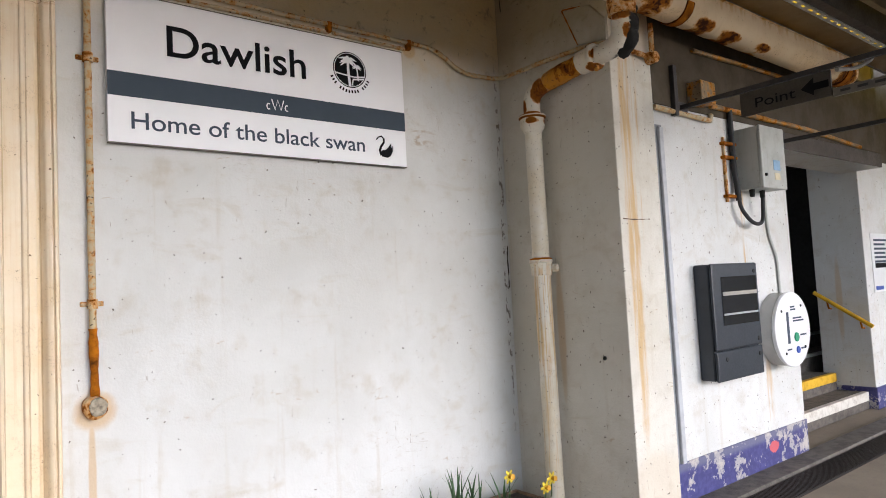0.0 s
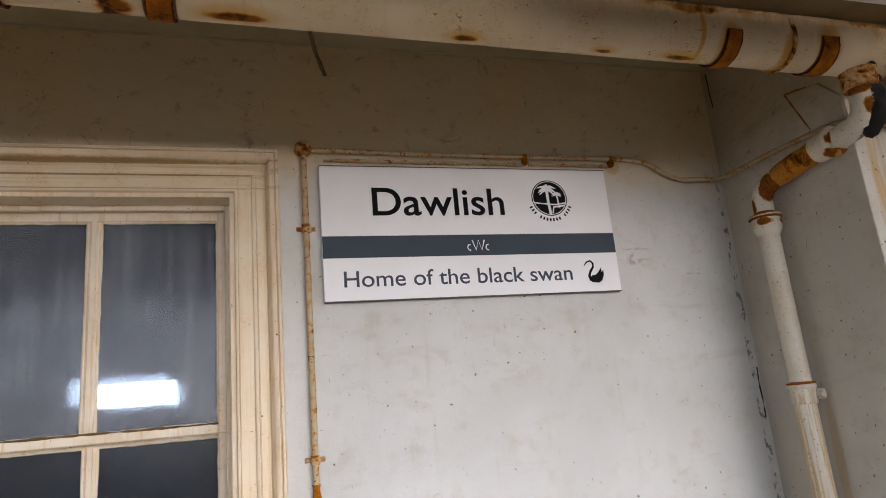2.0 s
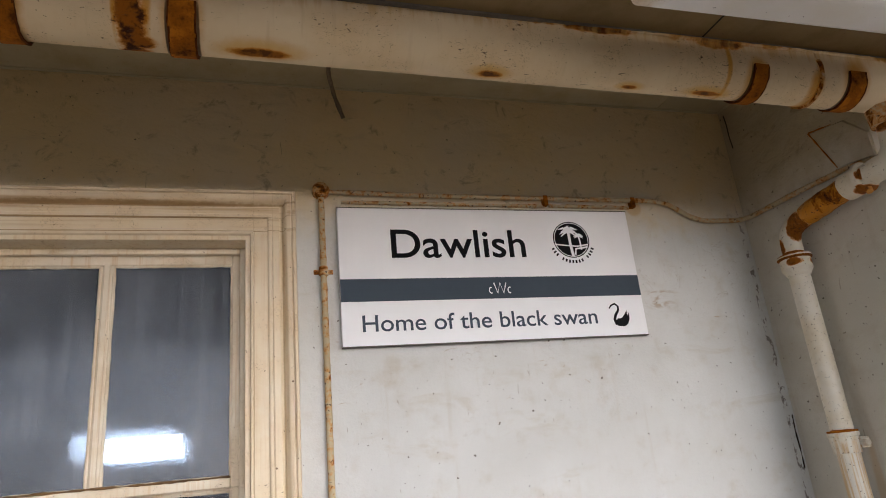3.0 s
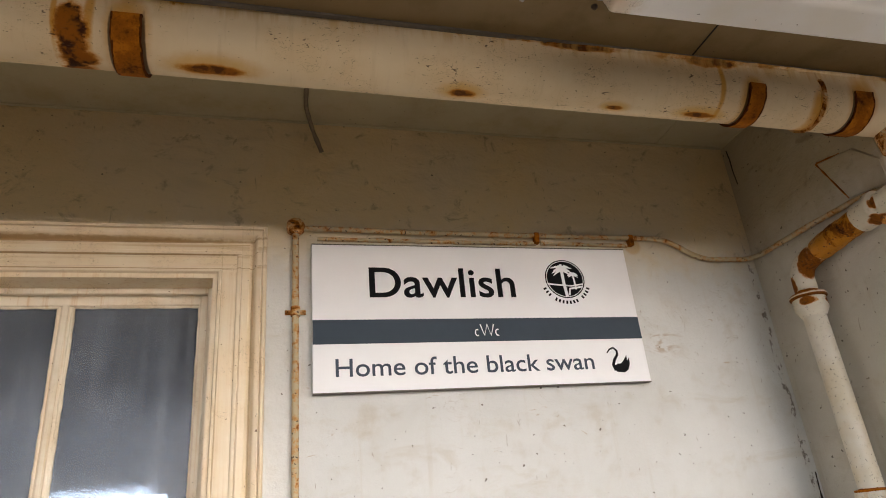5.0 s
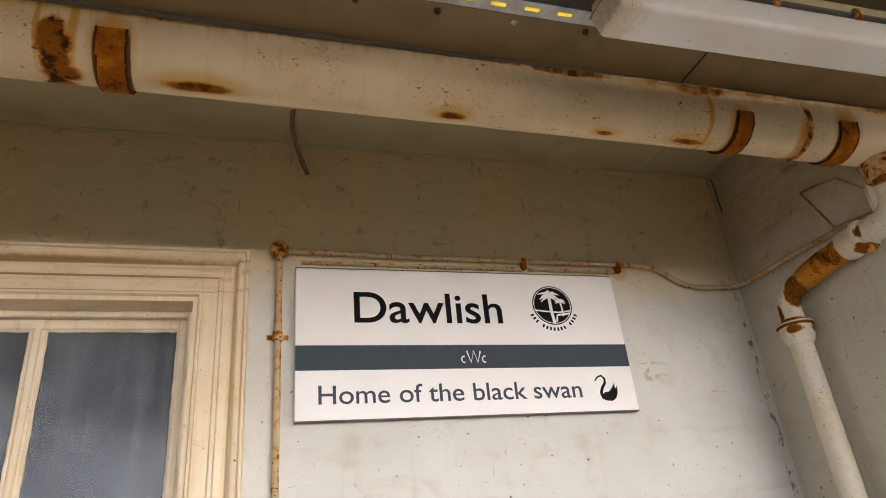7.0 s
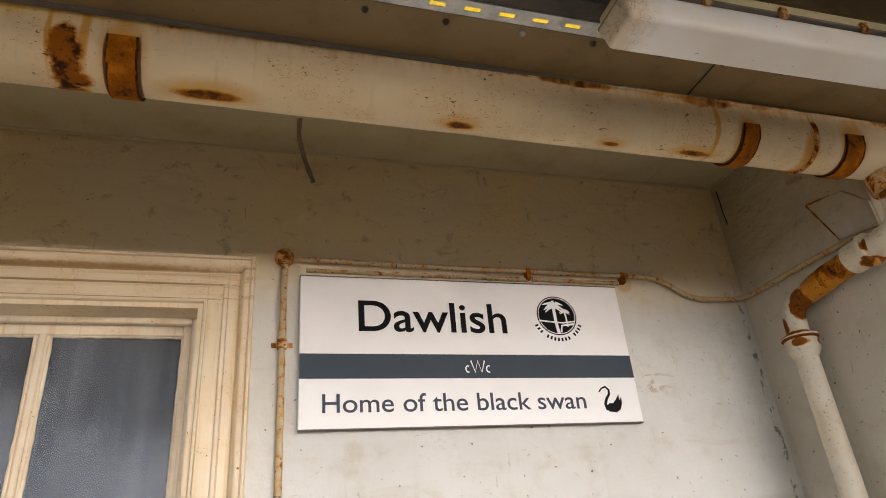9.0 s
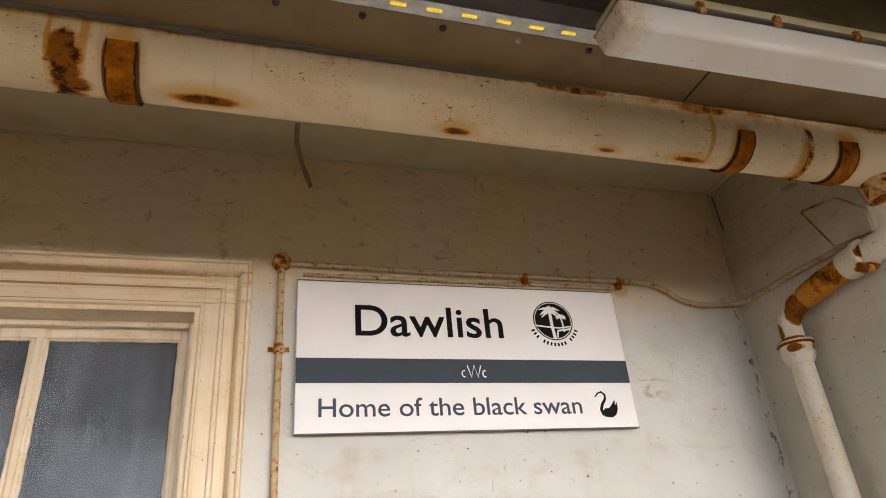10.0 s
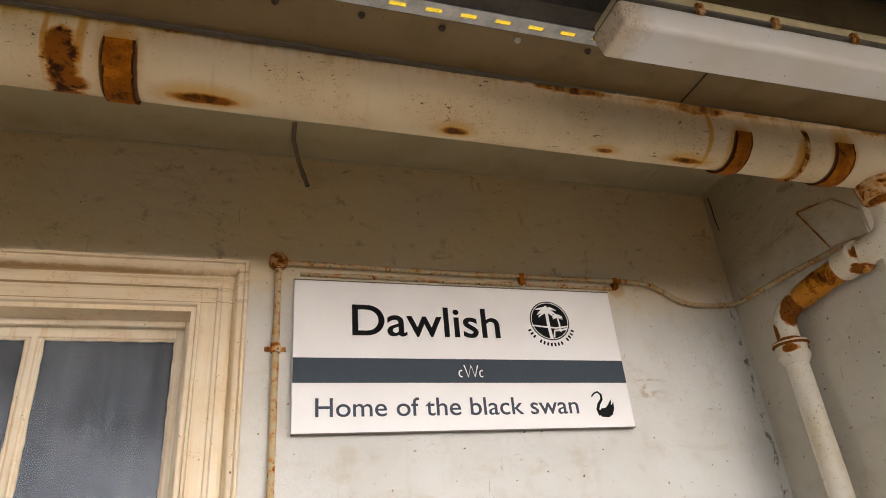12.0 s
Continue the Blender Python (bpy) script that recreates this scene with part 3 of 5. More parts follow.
def tube(points, r, seg=14, wobble=0.0, bm=None):
    """A tube along a polyline, closed at both ends; wobble makes it lumpy."""
    pts = [Vector(p) for p in points]
    bm = bm or bmesh.new()
    up = Vector((0.31, 0.22, 0.92)).normalized()
    rings = []
    for i, p in enumerate(pts):
        d = (pts[min(i + 1, len(pts) - 1)] - pts[max(i - 1, 0)]).normalized()
        up = (up - d * up.dot(d)).normalized()
        side = d.cross(up)
        rr = r * (1 + wobble * noise.noise(p * 23.0))
        rings.append([bm.verts.new(p + (up * math.cos(t) + side * math.sin(t)) * rr) for t in (2 * math.pi * k / seg for k in range(seg))])
    for a, b in zip(rings, rings[1:]):
        for k in range(seg):
            bm.faces.new((a[k], a[(k + 1) % seg], b[(k + 1) % seg], b[k]))
    bm.faces.new(rings[0])
    bm.faces.new(rings[-1])
    return bm


def fine(points, step=0.03):
    """A polyline cut into short pieces."""
    out = []
    for a, b in zip(points, points[1:]):
        a, b = Vector(a), Vector(b)
        n = max(1, int((b - a).length / step))
        out += [a.lerp(b, k / n) for k in range(n)]
    return out + [Vector(points[-1])]


def prism(outline, y0, y1, bm=None):
    """An outline of (x, z) made solid from y0 to y1."""
    bm = bm or bmesh.new()
    a = [bm.verts.new((x, y0, z)) for x, z in outline]
    b = [bm.verts.new((x, y1, z)) for x, z in outline]
    bm.faces.new(a)
    bm.faces.new(b)
    n = len(a)
    for k in range(n):
        bm.faces.new((a[k], a[(k + 1) % n], b[(k + 1) % n], b[k]))
    return bm


def extrude_x(outline, x0, x1, bm=None, fall=0.0):
    """An outline of (y, z) run along x, sinking by fall for each metre."""
    bm = bm or bmesh.new()
    a = [bm.verts.new((x0, y, z - fall * x0)) for y, z in outline]
    b = [bm.verts.new((x1, y, z - fall * x1)) for y, z in outline]
    bm.faces.new(a)
    bm.faces.new(b)
    n = len(a)
    for k in range(n):
        bm.faces.new((a[k], a[(k + 1) % n], b[(k + 1) % n], b[k]))
    return bm


def lettering(name, body, x0, x1, z0, cap, y, material, parent, turn=None, bold=0.0):
    """Built-in font, its width and cap height set; it faces -y unless turned."""
    cu = bpy.data.curves.new("scratch_text", "FONT")
    cu.body, cu.extrude, cu.offset = body, 0.004, bold
    ob = new("scratch_text", cu)
    me = bpy.data.meshes.new_from_object(ob.evaluated_get(bpy.context.evaluated_depsgraph_get()))
    bpy.data.objects.remove(ob)
    co = np.array([v.co for v in me.vertices])
    lo, hi = co.min(0), co.max(0)
    bm = bmesh.new()
    bm.from_mesh(me)
    bpy.data.meshes.remove(me)
    top = 0.73 if any(ch in body for ch in "bdfhklt") else hi[1]
    sx, sz = (x1 - x0) / (hi[0] - lo[0]), cap / top
    bm.transform(Matrix.Translation((x0 - lo[0] * sx, y, z0)) @ Matrix.Diagonal((sx, 0.2, sz, 1)) @ pose(0, 0, 0, 90))
    if turn:
        bm.transform(turn)
    # one part a letter: loose pieces that overlap sideways belong together
    islands, seen = [], set()
    bm.verts.ensure_lookup_table()
    for v in bm.verts:
        if v in seen:
            continue
        stack, group = [v], []
        seen.add(v)
        while stack:
            u = stack.pop()
            group.append(u)
            for e in u.link_edges:
                w = e.other_vert(u)
                if w not in seen:
                    seen.add(w)
                    stack.append(w)
        axis = 1 if turn else 0
        islands.append([min(u.co[axis] for u in group), max(u.co[axis] for u in group), group])
    islands.sort(key=lambda i: i[0])
    glyphs = []
    for a, b, group in islands:
        if glyphs and a < glyphs[-1][1] - 0.4 * min(b - a, glyphs[-1][1] - glyphs[-1][0]):
            glyphs[-1][1] = max(glyphs[-1][1], b)
            glyphs[-1][2] += group
        else:
            glyphs.append([a, b, group])
    for a, b, group in glyphs:
        one = bmesh.new()
        copy = {u: one.verts.new(u.co) for u in group}
        for f in {f for u in group for f in u.link_faces}:
            one.faces.new([copy[u] for u in f.verts])
        part(name, one, material, parent)
    bm.free()


def roughen(bm, amount, scale):
    """Uneven old edges: pushes each vertex a little."""
    for v in bm.verts:
        v.co += noise.noise_vector(v.co * scale) * amount
    return bm


# ---- ground ----
# dark ground out of view, added so less light bounces up
setting("ground", block(-400, 400, -400, 400, -1.2, -0.9), M_OUTER, "unseen dark ground round the platform, added to lower bounced light", "ground")
setting("pavement", block(-40, 40, -5.6, 40, -0.89, 0.0), M_PAVE, "worn grey concrete station platform surface", "platform")

# ---- walls of the recess ----
WX0, WX1, WZ0, WZ1 = -1.78, -0.432, 0.55, 2.800
wall = bmesh.new()
block(-5.0, WX0, 0.0, 0.35, 0.0, 3.9, bm=wall)
block(WX1, 2.575, 0.0, 0.35, 0.0, 3.9, bm=wall)
block(WX0, WX1, 0.0, 0.35, 0.0, WZ0, bm=wall)
block(WX0, WX1, 0.0, 0.35, WZ1, 3.9, bm=wall)
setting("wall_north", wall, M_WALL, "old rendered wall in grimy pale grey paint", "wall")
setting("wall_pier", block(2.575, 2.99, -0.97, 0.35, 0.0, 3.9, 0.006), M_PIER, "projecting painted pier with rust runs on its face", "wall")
wing = bmesh.new()
block(2.99, 4.76, -0.945, 0.35, 0.0, 3.9, bm=wing)
block(4.76, 6.86, -0.945, -0.55, 2.42, 3.9, bm=wing)
setting("wall_east", wing, M_WALL, "painted wall beside the stair opening, stained by rust", "wall")
setting("wall_stair", block(6.86, 10.5, -0.72, -0.23, 0.0, 3.9, 0.006), M_WALL, "painted pier and side wall of the stairs", "wall")
setting("wall_stair_back", block(8.2, 8.3, -0.23, 4.2, 0.0, 3.9, bm=block(4.76, 8.2, 3.9, 4.2, 0.0, 3.9)), M_ROOM, "near-black back wall closing the stairs, gloom put into its colour", "wall")
# out of view: closes the west side and keeps light off the pier
setting("unseen_wall_west", block(-5.3, -5.0, -5.2, 4.0, 0.0, 3.9), M_DARK, "unseen dark end wall added to cut light on the pier", "wall")
# plinths
setting("plinth_1", block(2.992, 4.768, -0.958, -0.945, 0.0, 0.272, 0.004), M_PLINTH, "dark blue plinth, its paint flaking to white", "plinth")
setting("plinth_2", block(6.847, 10.5, -0.733, -0.72, 0.0, 0.22, 0.004), M_PLINTH, "dark blue plinth at the stair pier", "plinth")
setting("plinth_3", block(6.847, 6.86, -0.72, -0.23, 0.0, 0.22, 0.004), M_PLINTH, "dark blue plinth along the stairs", "plinth")
# soffit and eaves
sof = block(-5.0, 4.76, -1.0, 0.0, 3.685, 3.75)
for x in (-0.05, 2.1):
    block(x, x + 0.012, -1.0, 0.0, 3.681, 3.686, bm=sof)
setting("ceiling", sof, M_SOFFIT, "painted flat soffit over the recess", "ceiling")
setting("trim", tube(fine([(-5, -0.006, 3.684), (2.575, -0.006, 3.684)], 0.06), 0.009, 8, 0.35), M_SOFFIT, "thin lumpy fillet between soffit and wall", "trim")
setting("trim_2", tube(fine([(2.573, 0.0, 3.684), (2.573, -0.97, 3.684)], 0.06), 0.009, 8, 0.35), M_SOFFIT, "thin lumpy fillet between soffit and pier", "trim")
setting("eaves_board", block(-5.0, 6.6, -1.012, -0.987, 3.20, 3.95, 0.004), M_BOARD, "brown painted fascia behind the gutter", "fascia")

# ---- the room behind the window; a glowing panel added at its far wall for a bright rectangle ----
setting("wall_room", block(-5.0, 2.9, 3.30, 3.40, 0.0, 3.8), M_ROOM, "near-black back wall of the room, its gloom put into the colour", "wall")
lit = thing("room_glow", (-1.40, 3.22, 1.90), "glowing panel standing in for a bright rectangle in the room", "lamp")
glow = Nodes("panel_glow")
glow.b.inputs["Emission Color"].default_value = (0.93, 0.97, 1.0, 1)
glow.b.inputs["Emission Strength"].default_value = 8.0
part("glow_panel", block(-1.745, -1.035, 3.20, 3.225, 1.925, 2.105, 0.004), glow.done((0.8, 0.8, 0.8)), lit, "bright white panel")
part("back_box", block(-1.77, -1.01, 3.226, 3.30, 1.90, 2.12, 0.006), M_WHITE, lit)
setting("wall_room_side", block(2.60, 2.75, 0.35, 3.3, 0.0, 3.8), M_ROOM, "near-black side wall of the room, its gloom put into the colour", "wall")
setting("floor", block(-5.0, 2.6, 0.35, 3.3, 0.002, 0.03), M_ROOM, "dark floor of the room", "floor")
setting("ceiling_room", block(-5.0, 4.6, 0.35, 4.2, 3.8, 3.95), M_ROOM, "near-black ceiling of the room, its gloom put into the colour", "ceiling")

# ---- canopy over the platform ----
SKEW = Matrix.Translation((0.43, 0, 0)) @ Matrix(((1, 0, 0, 0), (0.014, 1, 0, 0), (0, 0, 1, 0), (0, 0, 0, 1))) @ Matrix.Translation((-0.43, 0, 0))


def skewed(bm):
    """Shears the eaves parts to fit their lines in the camera's view."""
    bm.transform(SKEW)
    return bm


setting("canopy_board", skewed(block(-5.0, 9.0, -1.470, -1.247, 3.262, 3.266)), M_BOARD, "flat brown eaves board over the gutter", "canopy")
setting("trim_3", skewed(extrude_x([(-1.262, 3.252), (-1.244, 3.252), (-1.240, 3.268), (-1.262, 3.268)], -5.0, 9.0)), M_TRIM, "grey metal edging along the eaves board", "trim")
# the roof's unseen outer reach is chosen for how it shades the walls
ridge = []
for k in range(141):
    y = -1.67 - k * 0.025
    ridge.append((y, 3.50 + 0.03 * math.cos(k * 2 * math.pi / 6) - 0.09 * (y + 1.62)))
roof = extrude_x(ridge + [(y, z + 0.02) for y, z in reversed(ridge)], -5.0, 10.5)
setting("canopy_roof", roof, M_DARK, "dark corrugated canopy roof over the platform", "canopy")
setting("canopy_light", extrude_x([(-1.013, 3.62), (-1.013, 3.625), (-1.66, 3.645), (-1.66, 3.64)], -5.0, 10.5), M_YELLOW, "yellowed translucent roof sheet along the eaves", "canopy")
# two boards added to block the yellow rooflight past the tray
setting("tray_light_stop", skewed(block(-5.0, 10.5, -1.612, -1.536, 3.268, 3.46, 0.0)), M_DARK, "dark board added behind the cable tray to block the rooflight", "beam")
setting("canopy_beam", block(-5.0, 10.5, -1.680, -1.635, 3.345, 3.70, 0.004), M_BOARD, "brown board added beside the cable tray to hide the rooflight", "beam")
setting("canopy_beam_2", block(-5.0, 10.5, -2.42, -2.30, 3.36, 3.62, 0.006), M_DARK, "dark timber purlin under the canopy", "beam")
# valance out of view, added to cut light on the upper walls
setting("unseen_valance", block(-5.0, 10.5, -5.22, -5.17, 3.30, 3.90, 0.004), M_BOARD, "unseen brown valance added to shade the upper walls", "canopy")
# wall out of view, added to hold back low light from the east
setting("unseen_wall_east", block(10.5, 10.7, -5.22, -0.34, 0.0, 3.95), M_BOARD, "unseen brown wall added to block low sky light from the east", "wall")
setting("canopy_joint", skewed(block(1.442, 1.448, -1.469, -1.262, 3.2595, 3.263)), M_BLACK, "open butt joint in the eaves board", "joint")


# ---- sash window ----
def casing(x0, x1, z1, z0, profile):
    """A moulded architrave swept up one side, over the head and down the other, mitred."""
    bm = bmesh.new()
    path = [((x1, z0), (1, 0)), ((x1, z1), (1, 1)), ((x0, z1), (-1, 1)), ((x0, z0), (-1, 0))]
    rows = [[bm.verts.new((px + nx * u, -v, pz + nz * u)) for u, v in profile] for (px, pz), (nx, nz) in path]
    for a, b in zip(rows, rows[1:]):
        for k in range(len(profile) - 1):
            bm.faces.new((a[k], a[k + 1], b[k + 1], b[k]))
    for row in (rows[0], rows[-1]):
        bm.faces.new(row)
    return bm


window = thing("window_1", (WX1, 0, WZ0), "tall cream-painted timber sash window with dirty panes", "window", "", "structure")
PROFILE = [(0.0, -0.06), (0.0, 0.016), (0.004, 0.024), (0.014, 0.026), (0.018, 0.019), (0.084, 0.020), (0.088, 0.030), (0.094, 0.034), (0.104, 0.034), (0.108, 0.027), (0.140, 0.028), (0.146, 0.020), (0.156, 0.014),
           (0.164, 0.022), (0.170, 0.050), (0.182, 0.064), (0.196, 0.066), (0.199, 0.058), (0.203, 0.058), (0.206, 0.070), (0.216, 0.071), (0.222, 0.062), (0.222, 0.0)]
part("architrave", casing(WX0, WX1, WZ1, 0.45, PROFILE), M_WIN, window, "moulded cream architrave with yellowed paint", 50)
reveal = bmesh.new()
for a, b in ((WX1 - 0.022, WX1), (WX0, WX0 + 0.022)):
    block(a, b, -0.004, 0.30, WZ0, WZ1, bm=reveal)
block(WX0 + 0.022, WX1 - 0.022, -0.004, 0.30, WZ1 - 0.022, WZ1, bm=reveal)
part("lining", reveal, M_WIN, window)
stops = bmesh.new()
for a, b in ((WX1 - 0.052, WX1 - 0.022), (WX0 + 0.022, WX0 + 0.052)):
    block(a, b, 0.125, 0.160, WZ0, WZ1 - 0.022, 0.006, bm=stops)
block(WX0 + 0.052, WX1 - 0.052, 0.125, 0.160, WZ1 - 0.052, WZ1 - 0.022, 0.006, bm=stops)
part("stop_bead", stops, M_SASH, window)
part("window_sill", block(WX0 - 0.2, WX1 + 0.2, -0.12, 0.30, WZ0 - 0.09, WZ0, 0.012), M_WIN, window)


def sash(name, y, gx0, gx1, mid, g0, g1, top, bottom, glass, wood):
    """A two-pane sash: stiles, rails, a glazing bar and its panes."""
    s = part(name, block(gx1, WX1 - 0.026, y, y + 0.042, g0 - bottom, g1 + top, 0.006), wood, window)
    part("stile", block(WX0 + 0.026, gx0, y, y + 0.042, g0 - bottom, g1 + top, 0.006), wood, s)
    part("top_rail", block(gx0, gx1, y + 0.0015, y + 0.0405, g1, g1 + top, 0.006), wood, s)
    part("bottom_rail", block(gx0, gx1, y - 0.004, y + 0.0405, g0 - bottom, g0, 0.006), wood, s)
    bar = extrude_bar(mid, y, g0, g1)
    part("glazing_bar", bar, wood, s, "", 40)
    putty = bmesh.new()
    for a, b in ((gx0, mid - 0.03), (mid + 0.03, gx1)):
        for q, r in (((a, g0), (b, g0)), ((a, g1), (b, g1)), ((a, g0), (a, g1)), ((b, g0), (b, g1))):
            tube(fine([(q[0], y + 0.018, q[1]), (r[0], y + 0.018, r[1])], 0.03), 0.009, 8, 0.5, putty)
    part("putty", putty, wood, s, "", 60)
    for a, b in ((gx0 - 0.008, mid), (mid, gx1 + 0.008)):
        p = part("pane", block(a + 0.001, b - 0.001, y + 0.0195, y + 0.0215, g0 - 0.008, g1 + 0.008), glass, s)
        p.visible_shadow = False
    return s


def extrude_bar(mid, y, g0, g1):
    outline = [(-0.032, 0.030), (-0.028, 0.014), (-0.014, 0.008), (-0.011, -0.001), (0.011, -0.001), (0.014, 0.008), (0.028, 0.014), (0.032, 0.030)]
    bm = bmesh.new()
    a = [bm.verts.new((mid + u, y + v, g0 - 0.004)) for u, v in outline]
    b = [bm.verts.new((mid + u, y + v, g1 + 0.004)) for u, v in outline]
    bm.faces.new(a)
    bm.faces.new(b)
    for k in range(len(a)):
        bm.faces.new((a[k], a[(k + 1) % len(a)], b[(k + 1) % len(a)], b[k]))
    return bm


upper = sash("upper_sash", 0.165, -1.690, -0.521, -1.106, 1.662, 2.702, 0.072, 0.046, M_GLASS_U, M_SASH)
horn = prism([(-0.521, 1.615), (-0.458, 1.615), (-0.458, 1.515), (-0.470, 1.530), (-0.480, 1.566), (-0.500, 1.584), (-0.521, 1.596)], 0.168, 0.205)
part("horn", horn, M_SASH, upper)
sash("lower_sash", 0.212, -1.690, -0.521, -1.100, 0.66, 1.602, 0.058, 0.09, M_GLASS_L, M_SASH)
ledge = roughen(tube(fine([(-1.690, 0.158, 1.664), (-0.521, 0.158, 1.664)], 0.02), 0.005, 8, 0.9), 0.003, 40)
part("decayed_paint", ledge, simple("bare_wood", (0.20, 0.11, 0.04), 0.9, 0, 0.6, 40, 0.4), upper, "brown flaking edge on the meeting rail")

# ---- station sign ----
sign = thing("station_sign", (0.85, 0, 2.21), "white station sign with slate band, reading Dawlish", "sign")
SY = -0.042
part("panel", block(0.0, 1.70, SY, -0.012, 2.21, 2.943, 0.002), M_SIGNW, sign, "white enamelled panel")
part("band", block(0.001, 1.699, SY - 0.0012, SY + 0.002, 2.435, 2.553), M_SIGNG, sign, "dark slate band")
rim = bmesh.new()
for z in (2.206, 2.943):
    block(0.0, 1.70, -0.044, -0.010, z, z + 0.004, bm=rim)
part("edging", rim, M_TRIM, sign)
for x in (0.25, 1.45):
    part("batten", block(x, x + 0.05, -0.012, 0.0, 2.25, 2.90), M_GALV, sign)
lettering("letter", "Dawlish", 0.275, 1.030, 2.668, 0.163, SY - 0.0012, M_INK, sign, None, 0.010)
lettering("letter", "Home of the black swan", 0.103, 1.398, 2.281, 0.088, SY - 0.0012, M_INKG, sign, None, 0.005)


def disc(cx, cz, rx, rz, y, seg=48, bm=None):
    return prism([(cx + rx * math.cos(2 * math.pi * k / seg), cz + rz * math.sin(2 * math.pi * k / seg)) for k in range(seg)], y, y + 0.001, bm)


def ribbon(pts, width, y, bm=None):
    """A flat stroke along points of (x, z)."""
    bm = bm or bmesh.new()
    n = len(pts)
    left, right = [], []
    for i, p in enumerate(pts):
        q, r = pts[max(i - 1, 0)], pts[min(i + 1, n - 1)]
        dx, dz = r[0] - q[0], r[1] - q[1]
        ln = math.hypot(dx, dz) or 1
        w = (width(i / (n - 1)) if callable(width) else width) / 2
        left.append((p[0] - dz / ln * w, p[1] + dx / ln * w))
        right.append((p[0] + dz / ln * w, p[1] - dx / ln * w))
    return prism(left + right[::-1], y, y + 0.001, bm)


# round emblem: dark disc, pale tree shapes, a ring and a row of small marks below
EX, EZ = 1.318, 2.768
emblem = part("emblem", disc(EX, EZ, 0.112, 0.108, SY - 0.0014), M_INK, sign, "round dark emblem with pale shapes")
part("ring", prism([(EX + r * 0.01 * math.cos(t), EZ + r * 0.01 * 0.965 * math.sin(t)) for r, ts in ((10.6, range(0, 65)), (10.2, range(64, -1, -1))) for t in (k * 2 * math.pi / 64 for k in ts)], SY - 0.0022, SY - 0.0012), M_SIGNW, emblem)
pale = bmesh.new()
ribbon([(EX - 0.002, EZ - 0.100), (EX - 0.010, EZ - 0.03), (EX - 0.012, EZ + 0.045)], 0.017, SY - 0.0022, pale)
ribbon([(EX + 0.055, EZ - 0.06), (EX + 0.052, EZ - 0.01), (EX + 0.047, EZ + 0.02)], 0.009, SY - 0.0022, pale)
for k in range(13):
    t = math.pi * (-0.22 + 1.44 * k / 12)
    ln = 0.058 + 0.012 * math.sin(k * 2.3)
    tx, tz = EX - 0.012, EZ + 0.048
    ribbon([(tx, tz), (tx + 0.5 * ln * math.cos(t), tz + 0.5 * ln * math.sin(t) * 0.8 + 0.008), (tx + ln * math.cos(t), tz + ln * math.sin(t) * 0.6 - 0.006)], lambda s: 0.011 * math.sin(math.pi * (0.12 + 0.85 * s)) + 0.002, SY - 0.0023 - 0.0001 * k, pale)
for k in range(9):
    t = math.pi * (-0.15 + 1.3 * k / 8)
    tx, tz = EX + 0.047, EZ + 0.020
    ribbon([(tx, tz), (tx + 0.017 * math.cos(t), tz + 0.014 * math.sin(t) + 0.003), (tx + 0.032 * math.cos(t), tz + 0.018 * math.sin(t) - 0.004)], lambda s: 0.007 * math.sin(math.pi * (0.12 + 0.85 * s)) + 0.001, SY - 0.0023 - 0.0001 * k, pale)
ribbon([(EX - 0.104, EZ - 0.028), (EX - 0.05, EZ - 0.034), (EX + 0.03, EZ - 0.040), (EX + 0.098, EZ - 0.030)], 0.008, SY - 0.0022, pale)
ribbon([(EX + 0.012, EZ - 0.092), (EX + 0.02, EZ - 0.055), (EX + 0.07, EZ - 0.048), (EX + 0.092, EZ - 0.044)], 0.010, SY - 0.0022, pale)
part("palm_shape", pale, M_SIGNW, emblem, "pale palm-like shapes")
for k in range(16):
    if k in (3, 11):
        continue
    t = radians(205 + k * 8.7)
    one = block(-0.0048, 0.0048, SY - 0.0022, SY - 0.001, -0.009, 0.009)
    one.transform(Matrix.Translation((EX + 0.134 * math.cos(t), 0, EZ + 0.132 * math.sin(t))) @ Matrix.Rotation(-(t + math.pi / 2), 4, "Y"))
    part("mark", one, M_INK, sign)
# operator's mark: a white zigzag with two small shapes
mark = ribbon([(0.818, 2.522), (0.836, 2.464), (0.853, 2.522), (0.870, 2.464), (0.888, 2.522)], 0.007, SY - 0.0026)
for cx in (0.800, 0.906):
    ribbon([(cx + 0.011 * math.cos(t), 2.480 + 0.016 * math.sin(t)) for t in (radians(a) for a in range(60, 301, 30))], 0.006, SY - 0.0027, mark)
part("zigzag_mark", mark, M_SIGNW, sign, "white zigzag mark")
# dark bird-like shape: a hooked stroke over a drop-shaped body
SW = 1.475
bird = ribbon([(SW + 0.006, 2.362), (SW + 0.022, 2.380), (SW + 0.045, 2.388), (SW + 0.062, 2.372), (SW + 0.060, 2.350), (SW + 0.040, 2.325), (SW + 0.030, 2.300), (SW + 0.040, 2.270)], lambda s: 0.006 + 0.013 * s, SY - 0.0015)
prism([(SW + 0.030, 2.282), (SW + 0.045, 2.262), (SW + 0.085, 2.258), (SW + 0.108, 2.272), (SW + 0.122, 2.300), (SW + 0.124, 2.335), (SW + 0.110, 2.318), (SW + 0.112, 2.348), (SW + 0.094, 2.325), (SW + 0.074, 2.305), (SW + 0.050, 2.304)], SY - 0.0018, SY - 0.0005, bird)
part("swan_shape", bird, M_INK, sign, "plain black curved shape")

